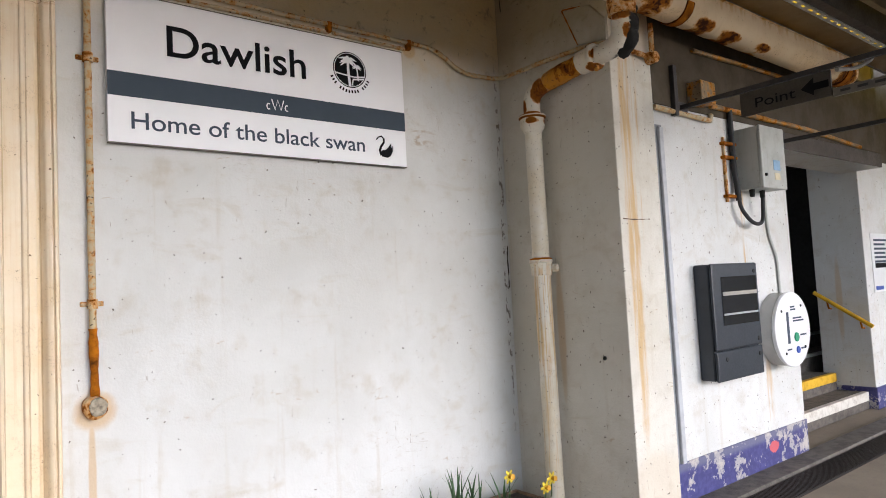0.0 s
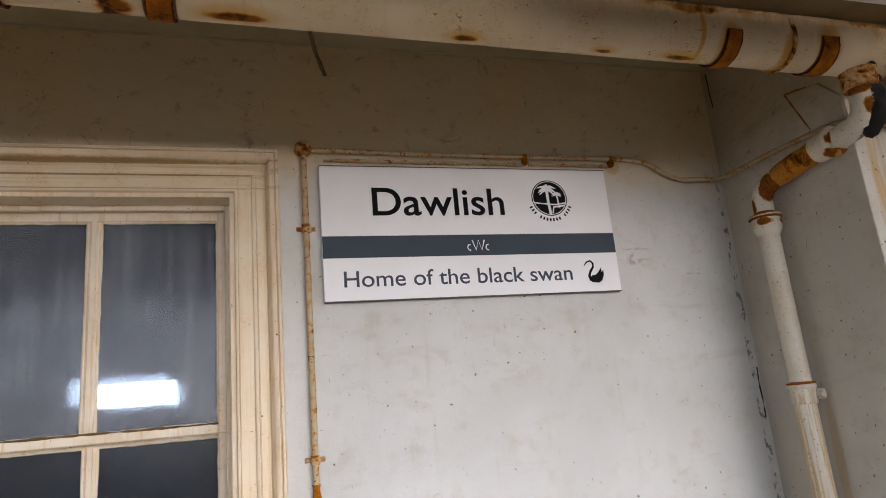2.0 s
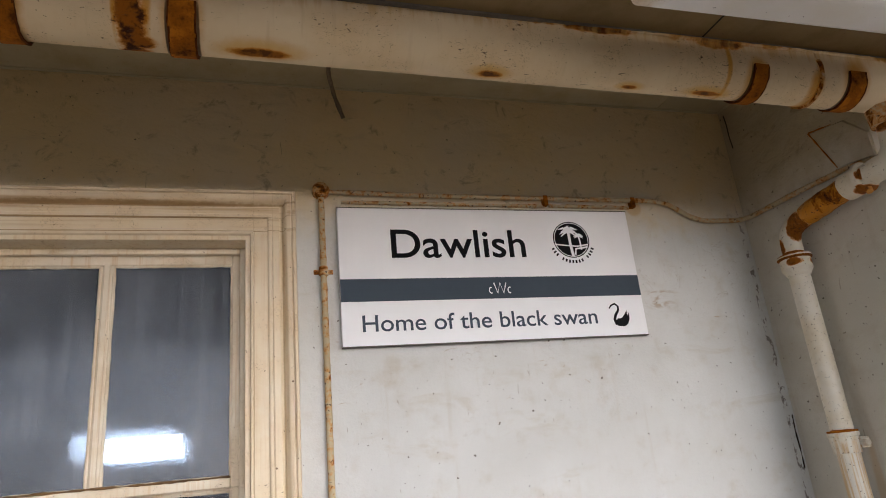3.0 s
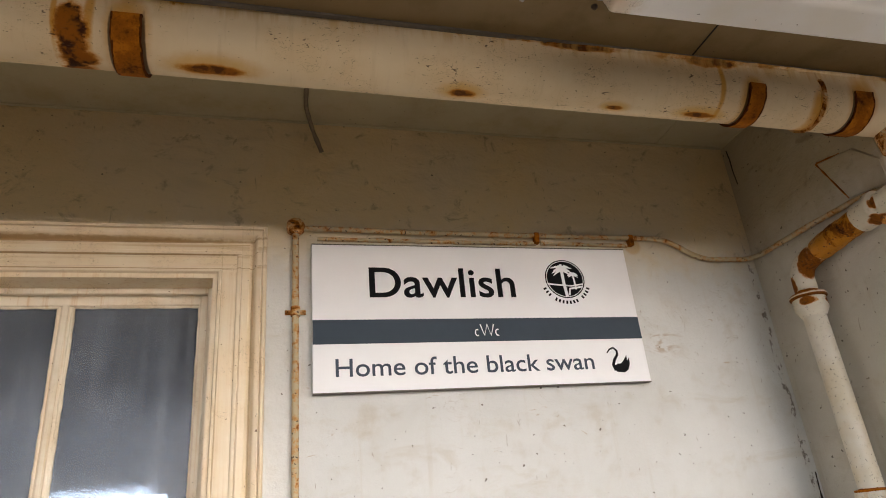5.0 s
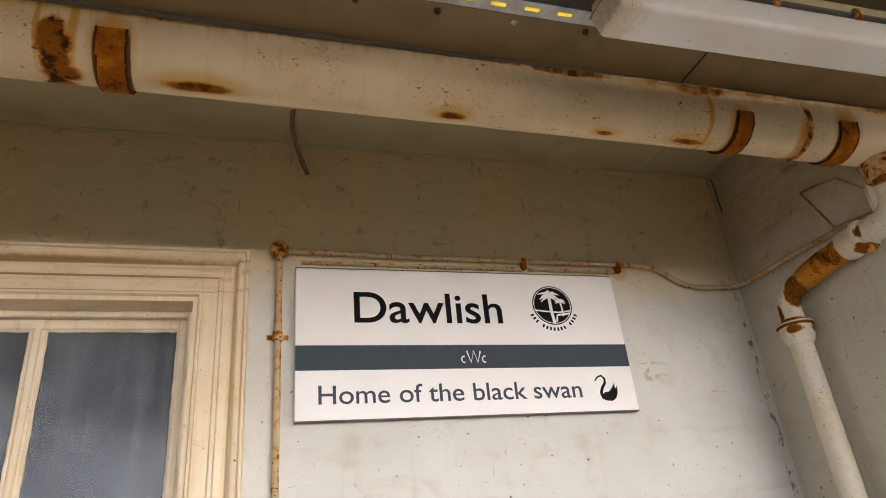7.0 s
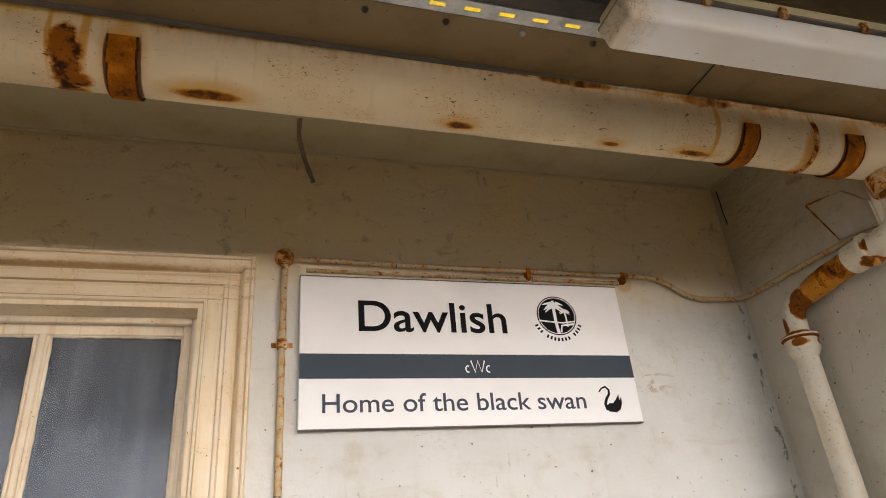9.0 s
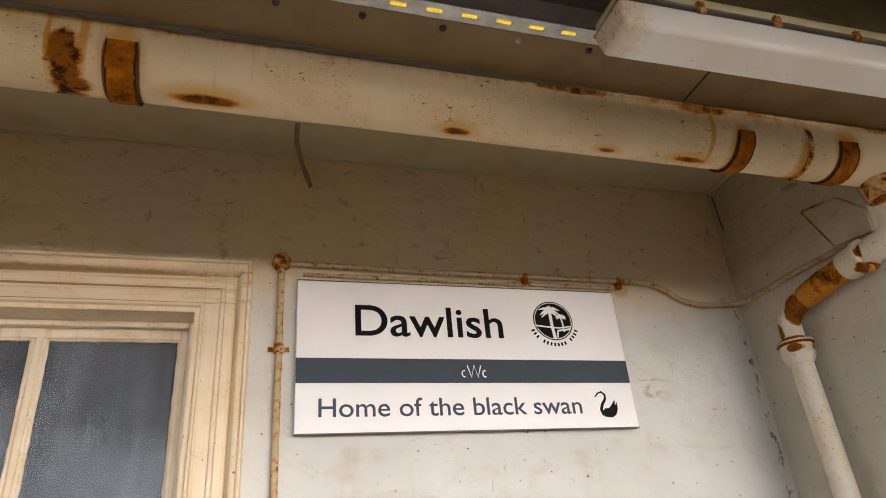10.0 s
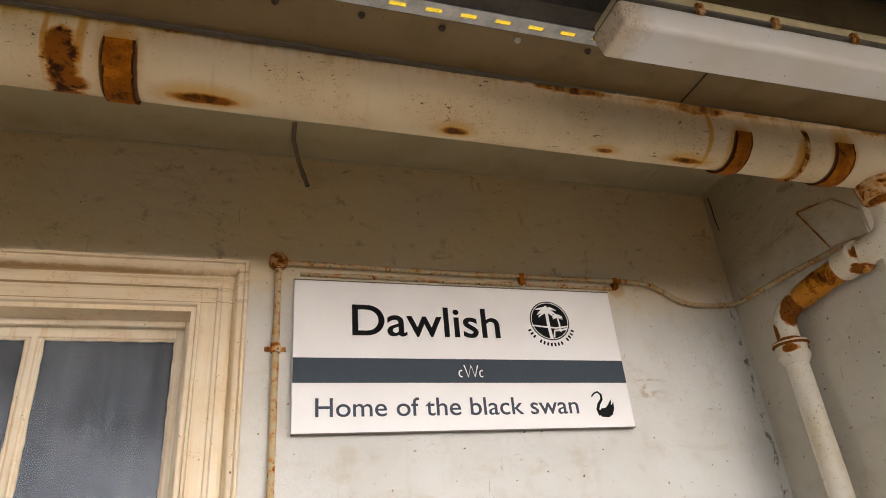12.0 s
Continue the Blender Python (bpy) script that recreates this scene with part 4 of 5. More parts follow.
# ---- steel conduit over the sign wall ----
conduit = thing("wall_conduit", (-0.076, 0, 0.96), "rusty cream-painted steel conduit clipped to the wall", "conduit")
part("upright", tube(fine([(-0.076, -0.022, 1.33), (-0.076, -0.022, 3.02)]), 0.0165, 12, 0.10), M_COND, conduit, "rust-flaked upright tube", 60)
part("foot", tube(fine([(-0.072, -0.022, 1.02), (-0.074, -0.022, 1.2), (-0.076, -0.022, 1.34)], 0.015), 0.020, 12, 0.35), M_RUST, conduit, "badly rusted split end", 60)
run = rounded([(-0.04, -0.022, 3.040), (0.6, -0.022, 3.029), (1.30, -0.022, 3.027), (1.99, -0.022, 3.027), (2.20, -0.022, 2.898), (2.553, -0.022, 2.907), (2.553, -0.45, 2.905), (2.553, -0.82, 2.890), (2.553, -0.985, 2.86)], 0.10)
part("run", tube(fine(run), 0.0150, 12, 0.12), M_COND, conduit, "sagging horizontal tube", 60)
box = rod((-0.076, 0.0, 3.046), (-0.076, -0.045, 3.046), 0.046, 0.044, 20, 0.006)
box = rod((-0.076, -0.04, 3.046), (-0.076, -0.050, 3.046), 0.040, 0.036, 20, 0.003, box)
part("junction_box", roughen(box, 0.003, 30), M_COND_R, conduit, "round rusty junction box", 50)
knob = rod((-0.072, 0.0, 0.985), (-0.072, -0.050, 0.985), 0.056, 0.052, 20, 0.008)
part("end_box", roughen(knob, 0.008, 22), M_COND_R, conduit, "round end box with crumbling lid", 50)
lid = rod((-0.066, -0.052, 0.990), (-0.066, -0.060, 0.990), 0.043, 0.038, 18, 0.003)
part("lid", roughen(lid, 0.010, 34), simple("crumbling_mortar", (0.44, 0.38, 0.28), 0.9, 0, 0.65, 50, 0.8), conduit, "crumbling whitish lid", 50)
for z in (1.452, 2.603):
    clip = rod((-0.076, -0.003, z), (-0.076, -0.030, z), 0.020, 0.018, 12, 0.003)
    block(-0.125, -0.027, -0.012, 0.0, z - 0.012, z + 0.012, 0.004, bm=clip)
    for dx in (-0.04, 0.04):
        rod((-0.076 + dx, -0.010, z), (-0.076 + dx, -0.020, z), 0.009, 0.007, 8, 0.002, clip)
    tube([(-0.076, -0.022, z - 0.022), (-0.076, -0.022, z + 0.022)], 0.023, 14, 0.0, clip)
    part("saddle", clip, M_COND_R, conduit, "rusty saddle clip", 50)
for x, z in ((1.20, 3.010), (1.77, 3.008)):
    clip = block(x - 0.014, x + 0.014, -0.040, 0.0, z - 0.030, z + 0.034, 0.005)
    part("clip", roughen(clip, 0.003, 40), M_RUST, conduit, "rusty clip")
for x0, x1, z in ((0.0, 1.2, 2.990), (1.2, 1.75, 2.990)):
    part("paint_ridge", tube(fine([(x0 + 0.03, -0.004, z), (x1, -0.004, z - 0.004)]), 0.012, 8, 0.4), M_COND, conduit, "ridge of old paint below the tube", 60)
stub = rod((2.61, -0.97, 2.835), (2.61, -1.02, 2.835), 0.028, 0.026, 14, 0.004)
tube(fine([(2.553, -0.985, 2.86), (2.59, -1.0, 2.846), (2.90, -1.0, 2.835), (2.955, -1.01, 2.86), (2.96, -1.01, 3.05)]), 0.016, 10, 0.2, stub)
rod((2.96, -0.97, 2.83), (2.96, -1.04, 2.83), 0.04, 0.036, 14, 0.006, stub)
part("pier_run", stub, M_COND_R, conduit, "rusty end run on the pier", 50)

# stub of cable hanging by the soffit
stub = tube(fine(rounded([(-0.035, -0.30, 3.69), (-0.035, -0.22, 3.635), (0.005, -0.12, 3.56), (0.052, -0.088, 3.449)], 0.03), 0.02), 0.0115, 10, 0.3)
tagged(part("cable_stub", stub, simple("old_cable", (0.24, 0.18, 0.11), 0.8, 0, 0.5, 30, 0.4), None, "", 60), "cut end of painted cable hanging from the soffit", "cable")

# ---- gutter ----
FALL = 0.013
GY, GZ, GR = -1.130, 3.185, 0.113


def trough(x0, x1, r, thick, bm=None):
    out = [(GY - r, GZ + 0.085)] + [(GY - r * math.cos(t), GZ - r * math.sin(t)) for t in (math.pi * k / 20 for k in range(21))] + [(GY + r, GZ + 0.085)]
    r2 = r - thick
    inn = [(GY + r2, GZ + 0.085)] + [(GY + r2 * math.cos(t), GZ - r2 * math.sin(t)) for t in (math.pi * k / 20 for k in range(21))] + [(GY - r2, GZ + 0.085)]
    bm = bm or bmesh.new()
    n = max(2, int((x1 - x0) / 0.05))
    rows = []
    for k in range(n + 1):
        x = x0 + (x1 - x0) * k / n
        rows.append([bm.verts.new((x, y, z - FALL * x + 0.0018 * noise.noise((x * 5, y * 9, z * 9)))) for y, z in out + inn])
    m = len(rows[0])
    for a, b in zip(rows, rows[1:]):
        for j in range(m):
            bm.faces.new((a[j], a[(j + 1) % m], b[(j + 1) % m], b[j]))
    bm.faces.new(rows[0])
    bm.faces.new(rows[-1])
    return bm


gutter = thing("gutter", (0, GY, GZ - GR), "deep half-round iron gutter, cream paint breaking into rust", "gutter")
part("trough", trough(-5.0, 2.032, GR, 0.008), M_GUT, gutter, "", 40)
part("trough", trough(2.038, 5.62, GR + 0.003, 0.008), M_GUT, gutter, "", 40)
lip = bmesh.new()
tube([(x * 0.05, GY - GR - 0.002, GZ + 0.083 - FALL * x * 0.05 + 0.003 * noise.noise((x * 0.7, 0, 0))) for x in range(-100, 112)], 0.0075, 8, 0.5, lip)
part("lip", lip, M_GUT, gutter, "flaking front lip", 60)


def strap(x, w, a0, a1, tilt=0.0):
    """A flat iron strap round the outside of the trough, from angle a0 at the front to a1 at the back."""
    bm = bmesh.new()
    rows = []
    for k in range(25):
        t = radians(a0 + (a1 - a0) * k / 24)
        xs = x + tilt * (k / 24)
        d = 0.001 * noise.noise((x * 7, k * 0.4, 0))
        row = []
        for dx, rr in ((-w / 2, GR + 0.003), (-w / 2, GR + 0.012 + d), (w / 2, GR + 0.012 + d), (w / 2, GR + 0.003)):
            row.append(bm.verts.new((xs + dx, GY - rr * math.cos(t), GZ - rr * math.sin(t) - FALL * x)))
        rows.append(row)
    for a, b in zip(rows, rows[1:]):
        for j in range(4):
            bm.faces.new((a[j], a[(j + 1) % 4], b[(j + 1) % 4], b[j]))
    bm.faces.new(rows[0])
    bm.faces.new(rows[-1])
    return bm


for x, w, a0, a1 in ((-1.185, 0.075, 0, 150), (-0.648, 0.086, 2, 150), (1.716, 0.070, 8, 150), (2.250, 0.088, 2, 150), (3.05, 0.07, 10, 160), (5.45, 0.08, 0, 160)):
    band = part("strap", roughen(strap(x, w, a0, a1), 0.0025, 30), M_RUST, gutter, "rusted iron strap", 40)
    for e in (x - w / 2, x + w / 2):
        part("edge", roughen(strap(e, 0.007, a0, a1), 0.003, 38), M_RUSTD, band, "dark flaking edge", 40)
part("joint_flange", roughen(strap(2.045, 0.016, -20, 170), 0.002, 30), M_COND_R, gutter, "rusting joint flange", 40)

# ---- downpipe with its swan neck ----
PX, PY, PR = 2.490, -0.385, 0.056
down = thing("downpipe", (PX, PY, 0), "cream cast-iron downpipe with rusted swan neck", "downpipe")
part("shaft", tube(fine([(PX, PY - 0.006, 0.0), (PX, PY, 2.46)], 0.08), PR, 20, 0.015), M_PIPE, down, "", 50)
coll = rod((PX, PY, 2.430), (PX, PY, 2.470), PR + 0.003, PR + 0.024, 24)
coll = rod((PX, PY, 2.470), (PX, PY, 2.528), PR + 0.024, PR + 0.024, 24, 0.004, coll)
coll = rod((PX, PY, 2.528), (PX, PY, 2.550), PR + 0.035, PR + 0.033, 24, 0.005, coll)
part("socket", roughen(coll, 0.0025, 30), M_PIPE, down, "moulded socket with a rust patch", 40)
ear = rod((PX, PY, 2.49), (PX + 0.075, PY - 0.01, 2.50), 0.018, 0.016, 8, 0.003)
part("lug", ear, M_PIPE_R, down)
elbow = rounded([(PX, PY, 2.53), (PX, PY - 0.005, 2.70), (PX, PY - 0.20, 2.742)], 0.13, 10)
part("elbow", tube(fine(elbow, 0.02), PR, 20, 0.02), M_PIPE, down, "", 50)
part("rusted_neck", roughen(tube(fine([(PX, PY - 0.155, 2.735), (PX, -0.84, 2.772)], 0.02), PR + 0.004, 24, 0.05), 0.005, 28), M_PIPE_R, down, "neck with most of its paint rusted off", 60)
sock = rod((PX, -0.82, 2.770), (PX, -0.925, 2.776), PR + 0.016, PR + 0.016, 24, 0.006)
sock = rod((PX, -0.915, 2.7755), (PX, -0.945, 2.777), PR + 0.026, PR + 0.024, 24, 0.007, sock)
part("neck_socket", roughen(sock, 0.002, 30), M_PIPE, down, "", 40)
ear = rod((PX, -0.93, 2.74), (PX - 0.01, -0.945, 2.69), 0.02, 0.016, 8, 0.004)
part("lug", ear, M_PIPE_R, down)
neck = rounded([(PX, -0.93, 2.776), (PX, -1.135, 2.792), (PX, -1.140, 3.06)], 0.11, 10)
part("upper_elbow", tube(fine(neck, 0.02), PR + 0.004, 20, 0.03), M_PIPE, down, "", 50)
top = rod((PX, -1.140, 2.955), (PX, -1.140, 3.045), PR + 0.022, PR + 0.03, 24, 0.006)
part("outlet", roughen(top, 0.003, 25), M_COND_R, down, "rusty gutter outlet", 40)
tar = tube(fine(rounded([(PX + 0.024, -1.085, 2.765), (PX + 0.030, -1.160, 2.80), (PX + 0.030, -1.148, 3.09)], 0.06), 0.010), 0.052, 28, 0.25)
part("tar_patch", roughen(roughen(tar, 0.010, 19), 0.008, 60), M_BLACK, down, "smeared black bitumen repair", 60)
clamp = rod((PX, PY, 1.490), (PX, PY, 1.575), PR + 0.010, PR + 0.014, 24, 0.004)
clamp = rod((PX, PY, 1.572), (PX, PY, 1.594), PR + 0.020, PR + 0.018, 24, 0.004, clamp)
part("clamp", roughen(clamp, 0.002, 30), M_PIPE, down, "clamp collar with rusty rim", 40)
ear = block(PX + 0.03, 2.576, PY - 0.075, PY - 0.03, 1.512, 1.565, 0.008)
rod((PX + 0.045, PY - 0.06, 1.538), (PX + 0.045, PY - 0.10, 1.538), 0.022, 0.018, 10, 0.005, ear)
part("clamp_ear", roughen(ear, 0.003, 25), M_PIPE, down, "fixing ear with rusty bolt")
part("rim", tube([(PX + (PR + 0.012) * math.cos(t), PY + (PR + 0.012) * math.sin(t), 1.598) for t in (2 * math.pi * k / 30 for k in range(31))], 0.0055, 8), M_RUST, down)

# ---- plate on the pier ----
plate = bmesh.new()
ring_a = [plate.verts.new((2.576, y, z)) for y, z in ((-0.625, 3.190), (-0.850, 3.150), (-0.965, 3.02), (-0.965, 2.885), (-0.742, 2.918))]
ring_b = [plate.verts.new((x, y, z)) for x, y, z in ((2.565, -0.633, 3.183), (2.566, -0.846, 3.142), (2.567, -0.960, 3.015), (2.567, -0.960, 2.892), (2.565, -0.748, 2.926))]
plate.faces.new(ring_a)
plate.faces.new(ring_b)
for k in range(5):
    plate.faces.new((ring_a[k], ring_a[(k + 1) % 5], ring_b[(k + 1) % 5], ring_b[k]))
tagged(part("wall_plate", plate, M_PIER), "painted iron plate on the pier, edges rusted", "plate")
crack = tube([(2.5740, -0.045, 3.64), (2.5740, -0.052, 3.57), (2.5740, -0.050, 3.49), (2.5740, -0.058, 3.395)], 0.0035, 6, 0.6)
tagged(part("crack", crack, M_BLACK), "short dark crack in the pier's render", "crack", "", "structure")

flake = tube(fine([(2.556, -0.001, 1.42), (2.559, -0.001, 1.52), (2.555, -0.001, 1.60), (2.561, -0.001, 1.715)], 0.012), 0.0036, 6, 1.2)
tagged(part("crack", flake, M_SOIL), "dark crack along the corner of the render", "crack", "", "structure")
level = tube(fine([(2.60, -0.9705, 1.800), (2.70, -0.9705, 1.796), (2.86, -0.9705, 1.802)], 0.012), 0.0032, 6, 1.1)
tagged(part("crack", level, M_TERRA), "thin brown crack across the pier's face", "crack", "", "structure")
tagged(part("nail", rod((2.577, -0.785, 0.965), (2.556, -0.795, 0.972), 0.014, 0.009, 8, 0.002), M_BLACK), "old dark nail in the pier", "nail")
for x, y0, z0, y1, z1 in ((2.563, -0.632, 3.184, -0.745, 2.924), (2.562, -0.640, 3.186, -0.78, 3.160)):
    tagged(part("rust_line", tube(fine([(x, y0, z0), (x, y1, z1)], 0.015), 0.004, 6, 0.9), M_RUST), "rust along the edge of the iron plate", "rust", "", "structure")

# ---- cable tray under the canopy ----
M_BOLT = simple("dark_bolt", (0.07, 0.045, 0.025), 0.7, 0, 0.4, 40, 0.3)
tray = thing("cable_tray", (0, -1.50, 3.31), "slotted galvanised cable tray along the eaves", "cable tray")
PITCH, SLOT = 0.123, 0.056


def slotted(x0, count, place):
    """A slotted strip: two rails and bridges between the slots; place maps (x, across) to a box."""
    bm = bmesh.new()
    x1 = x0 + count * PITCH
    for a, b in ((0.0, 0.36), (0.66, 1.0)):
        block(*place(x0, x1, a, b), bm=bm)
    for k in range(count):
        block(*place(x0 + k * PITCH + SLOT, x0 + (k + 1) * PITCH, 0.36, 0.66), bm=bm)
    return bm


part("tray_base", skewed(slotted(-2.046, 66, lambda a, b, u, v: (a, b, -1.4705 - 0.060 * v, -1.4705 - 0.060 * u, 3.264, 3.2665))), M_GALV, tray)
part("tray_flange", skewed(slotted(-2.0, 65, lambda a, b, u, v: (a, b, -1.5330, -1.5305, 3.264 + 0.062 * u, 3.264 + 0.062 * v))), M_GALV, tray)
for x in (-1.2, 0.15, 2.6, 4.2):
    part("hanger", block(x, x + 0.03, -1.558, -1.538, 3.30, 3.62, 0.002), M_GALV, tray)
for k in range(9):
    x = -0.462 + 0.276 * k
    dome = rod((x, -1.438, 3.2625), (x, -1.438, 3.253), 0.0125, 0.011, 14, 0.002)
    rod((x, -1.438, 3.255), (x, -1.438, 3.246), 0.008, 0.006, 8, 0.002, dome)
    tagged(part("bolt", dome, M_GALV if k == 4 else M_BOLT, None, "", 40), "bolt head through the eaves board", "bolt", "bolts in the eaves board")

loop = rounded([(4.60, -1.30, 3.46), (5.35, -1.30, 3.47), (5.80, -1.30, 3.46), (5.84, -1.30, 3.25), (5.45, -1.29, 3.09), (5.10, -1.27, 3.03)], 0.18, 8)
tagged(part("hanging_cable", tube(fine(loop), 0.017, 10), M_GALV, None, "", 60), "grey cable looping down beside the gutter", "cable")

# ---- batten lamps ----
lamp = thing("batten_lamp", (0.90, -1.72, 3.05), "unlit weatherproof strip lamp with yellowed white diffuser", "lamp")


def diffuser():
    bm = block(0.885, 2.46, -1.800, -1.645, 3.058, 3.160, 0.022, 4)
    for v in bm.verts:
        if v.co.z > 3.12:
            v.co.y += 0.010 if v.co.y > -1.72 else -0.010
            v.co.x += 0.012 if v.co.x > 1.6 else -0.012
    return bm


LAMP_AT = Matrix.Translation((-0.043, 0.044, 0))


def hung(bm):
    bm.transform(LAMP_AT)
    return bm


part("diffuser", hung(diffuser()), M_LAMP, lamp, "opal diffuser with dirty end", 40)
part("body", hung(block(0.895, 2.465, -1.812, -1.632, 3.163, 3.215, 0.008)), M_LAMPB, lamp, "lamp body with yellow rooflight put into its colour", 40)
part("gasket", hung(block(0.884, 2.476, -1.818, -1.627, 3.157, 3.168, 0.003)), M_TRIM, lamp)
for x in (1.17, 1.47, 1.81, 2.15):
    for y in (-1.822, -1.632):
        clip = block(x - 0.014, x + 0.014, y - 0.006, y + 0.010, 3.138, 3.182, 0.004)
        part("clip", hung(clip), M_COND_R, lamp, "rusty spring clip")
for x in (1.15, 2.2):
    part("bracket", hung(block(x, x + 0.04, -1.74, -1.70, 3.21, 3.47, 0.003)), M_GALV, lamp)

# ---- wing wall: cabinet, control box, help drum ----
cabinet = thing("meter_cabinet", (4.18, -0.945, 2.04), "grey steel electrical cabinet on the wall", "cabinet")
part("body", block(4.00, 4.35, -1.120, -0.945, 2.04, 2.485, 0.006), M_GREY, cabinet)
door = part("door", block(3.996, 4.354, -1.145, -1.1225, 2.036, 2.489, 0.006), M_GREY, cabinet, "pale grey door with two stickers")
part("sticker", block(4.16, 4.26, -1.1475, -1.1455, 2.17, 2.245), simple("blue_sticker", (0.25, 0.42, 0.60), 0.5), door)
part("sticker", block(4.17, 4.25, -1.1475, -1.1455, 2.10, 2.15), simple("cream_sticker", (0.70, 0.62, 0.40), 0.5), door)
part("lock", rod((4.035, -1.145, 2.13), (4.035, -1.158, 2.13), 0.012, 0.010, 10), M_BLACK, door)
for x in (4.05, 4.20):
    part("cable_gland", rod((x, -1.03, 2.04), (x, -1.03, 1.985), 0.020, 0.017, 12, 0.003), M_BLACK, cabinet)
loop = rounded([(3.93, -0.99, 1.99), (3.93, -1.0, 1.90), (4.02, -1.03, 1.79), (4.18, -1.03, 1.79), (4.20, -1.03, 1.99)], 0.10, 8)
tagged(part("power_cable", tube(fine(loop), 0.014, 10), M_RUBBER, None, "", 60), "black cable looped below the cabinet", "cable")
feed = rounded([(3.93, -0.97, 2.62), (3.93, -0.97, 2.2), (3.93, -0.985, 2.05), (3.93, -0.99, 1.96)], 0.06, 6)
tagged(part("feed_cable", tube(fine(feed), 0.020, 10), M_RUBBER, None, "", 60), "black feed cable clipped to the wall", "cable")
rail = thing("cable_cleat", (3.85, -0.945, 2.0), "rusty iron cleats carrying cables on the wall", "bracket")
for z in (2.36, 2.26, 1.98):
    part("cleat", block(3.80, 3.97, -0.985, -0.945, z, z + 0.022, 0.004), M_RUST, rail)
part("bar", block(3.825, 3.845, -0.965, -0.945, 1.95, 2.42, 0.003), M_COND_R, rail)

panel = thing("control_box", (3.59, -0.945, 0.744), "dark grey wall box with a smoked window", "control box")
part("case", block(3.34, 3.925, -1.055, -0.945, 0.744, 1.505, 0.012), M_BOX, panel)
lid = part("lid", block(3.336, 3.93, -1.078, -1.057, 0.94, 1.509, 0.010), M_BOX, panel)
part("smoked_window", block(3.44, 3.90, -1.0815, -1.0795, 1.10, 1.42), M_BOXG, lid, "glossy smoked window")
low = part("lower_lid", block(3.336, 3.93, -1.078, -1.057, 0.740, 0.934, 0.010), M_BOX, panel)
for p, x, z in ((lid, 3.88, 1.45), (lid, 3.88, 0.985), (low, 3.88, 0.88), (low, 3.45, 0.88)):
    part("screw", rod((x, -1.078, z), (x, -1.084, z), 0.016, 0.014, 12, 0.002), M_RUBBER, p)
# pale bars stand in for streaks reflected in the smoked window
part("reflection_bar", block(3.45, 3.895, -1.0835, -1.0815, 1.295, 1.320), simple("pale_reflection", (0.40, 0.36, 0.30), 0.4), lid)
part("reflection_bar", block(3.45, 3.895, -1.0835, -1.0815, 1.165, 1.178), simple("grey_reflection", (0.35, 0.35, 0.34), 0.4), lid)

DX, DZ = 4.405, 1.003
drum = thing("help_point", (DX, -0.945, DZ - 0.27), "round white help point drum on the wall", "help point")
part("drum", rod((DX, -0.945, DZ), (DX, -1.045, DZ), 0.272, 0.272, 48, 0.008), M_DRUM, drum, "grey drum", 30)
face = part("face", rod((DX, -1.047, DZ), (DX, -1.078, DZ), 0.279, 0.279, 48, 0.010), M_WHITE, drum, "white face", 30)
part("speaker_slot", block(DX - 0.10, DX - 0.065, -1.0805, -1.0785, DZ - 0.10, DZ + 0.13, 0.0), M_INKG, face)
part("green_button", rod((DX + 0.035, -1.078, DZ - 0.06), (DX + 0.035, -1.088, DZ - 0.06), 0.035, 0.033, 20, 0.003), M_GREEN, face)
part("blue_button", rod((DX + 0.045, -1.078, DZ - 0.155), (DX + 0.045, -1.088, DZ - 0.155), 0.027, 0.025, 20, 0.003), M_BLUE, face)
for x0, x1, z in ((0.0, 0.14, 0.075), (0.0, 0.17, 0.055), (0.10, 0.20, -0.055), (0.10, 0.18, -0.155), (-0.03, 0.05, 0.14), (-0.03, 0.04, 0.16), (-0.12, -0.05, -0.15)):
    part("printed_bar", block(DX + x0, DX + x1, -1.0800, -1.0785, DZ + z, DZ + z + 0.012), M_INKG, face)
for a in (50, 140, 230, 320):
    x, z = DX + 0.22 * math.cos(radians(a)), DZ + 0.22 * math.sin(radians(a))
    part("screw", rod((x, -1.078, z), (x, -1.083, z), 0.010, 0.009, 10), M_RUBBER, face)
line = rounded([(4.37, -0.957, 2.03), (4.39, -0.957, 1.72), (4.49, -0.957, 1.55), (4.50, -0.957, 1.27)], 0.06, 6)
tagged(part("grey_conduit", tube(fine(line), 0.011, 10), M_GREY, None, "", 60), "thin grey conduit down to the drum", "conduit")

# dark panels over the upper wall; the eaves' shade is in their colour
setting("frieze", block(2.992, 6.86, -0.953, -0.945, 2.56, 3.9, 0.002), plain_paint("wall_shade_brown", (0.062, 0.045, 0.024), (0.036, 0.026, 0.014), 0.65, 0.5, 5, True, 0.2), "brown panel under the eaves, shade put into its colour", "frieze")
setting("shade_panel_3", block(4.762, 6.86, -0.953, -0.945, 2.42, 2.558, 0.002), M_DARK, "dark strip over the stair opening, shade put into its colour", "frieze")
setting("shade_panel_2", block(6.862, 10.5, -0.728, -0.72, 2.56, 3.9, 0.002), plain_paint("pier_shade_brown", (0.062, 0.045, 0.024), (0.036, 0.026, 0.014), 0.65, 0.5, 5, True, 0.2), "brown panel on the stair pier, shade put into its colour", "frieze")
strip = thing("corner_conduit", (3.04, -0.945, 0.3), "pale grey conduit in the wall's corner", "conduit")
M_TRUNK = plain_paint("grey_trunking", (0.30, 0.31, 0.32), (0.17, 0.16, 0.15), 0.5, 0.4, 9, True, 0.1)
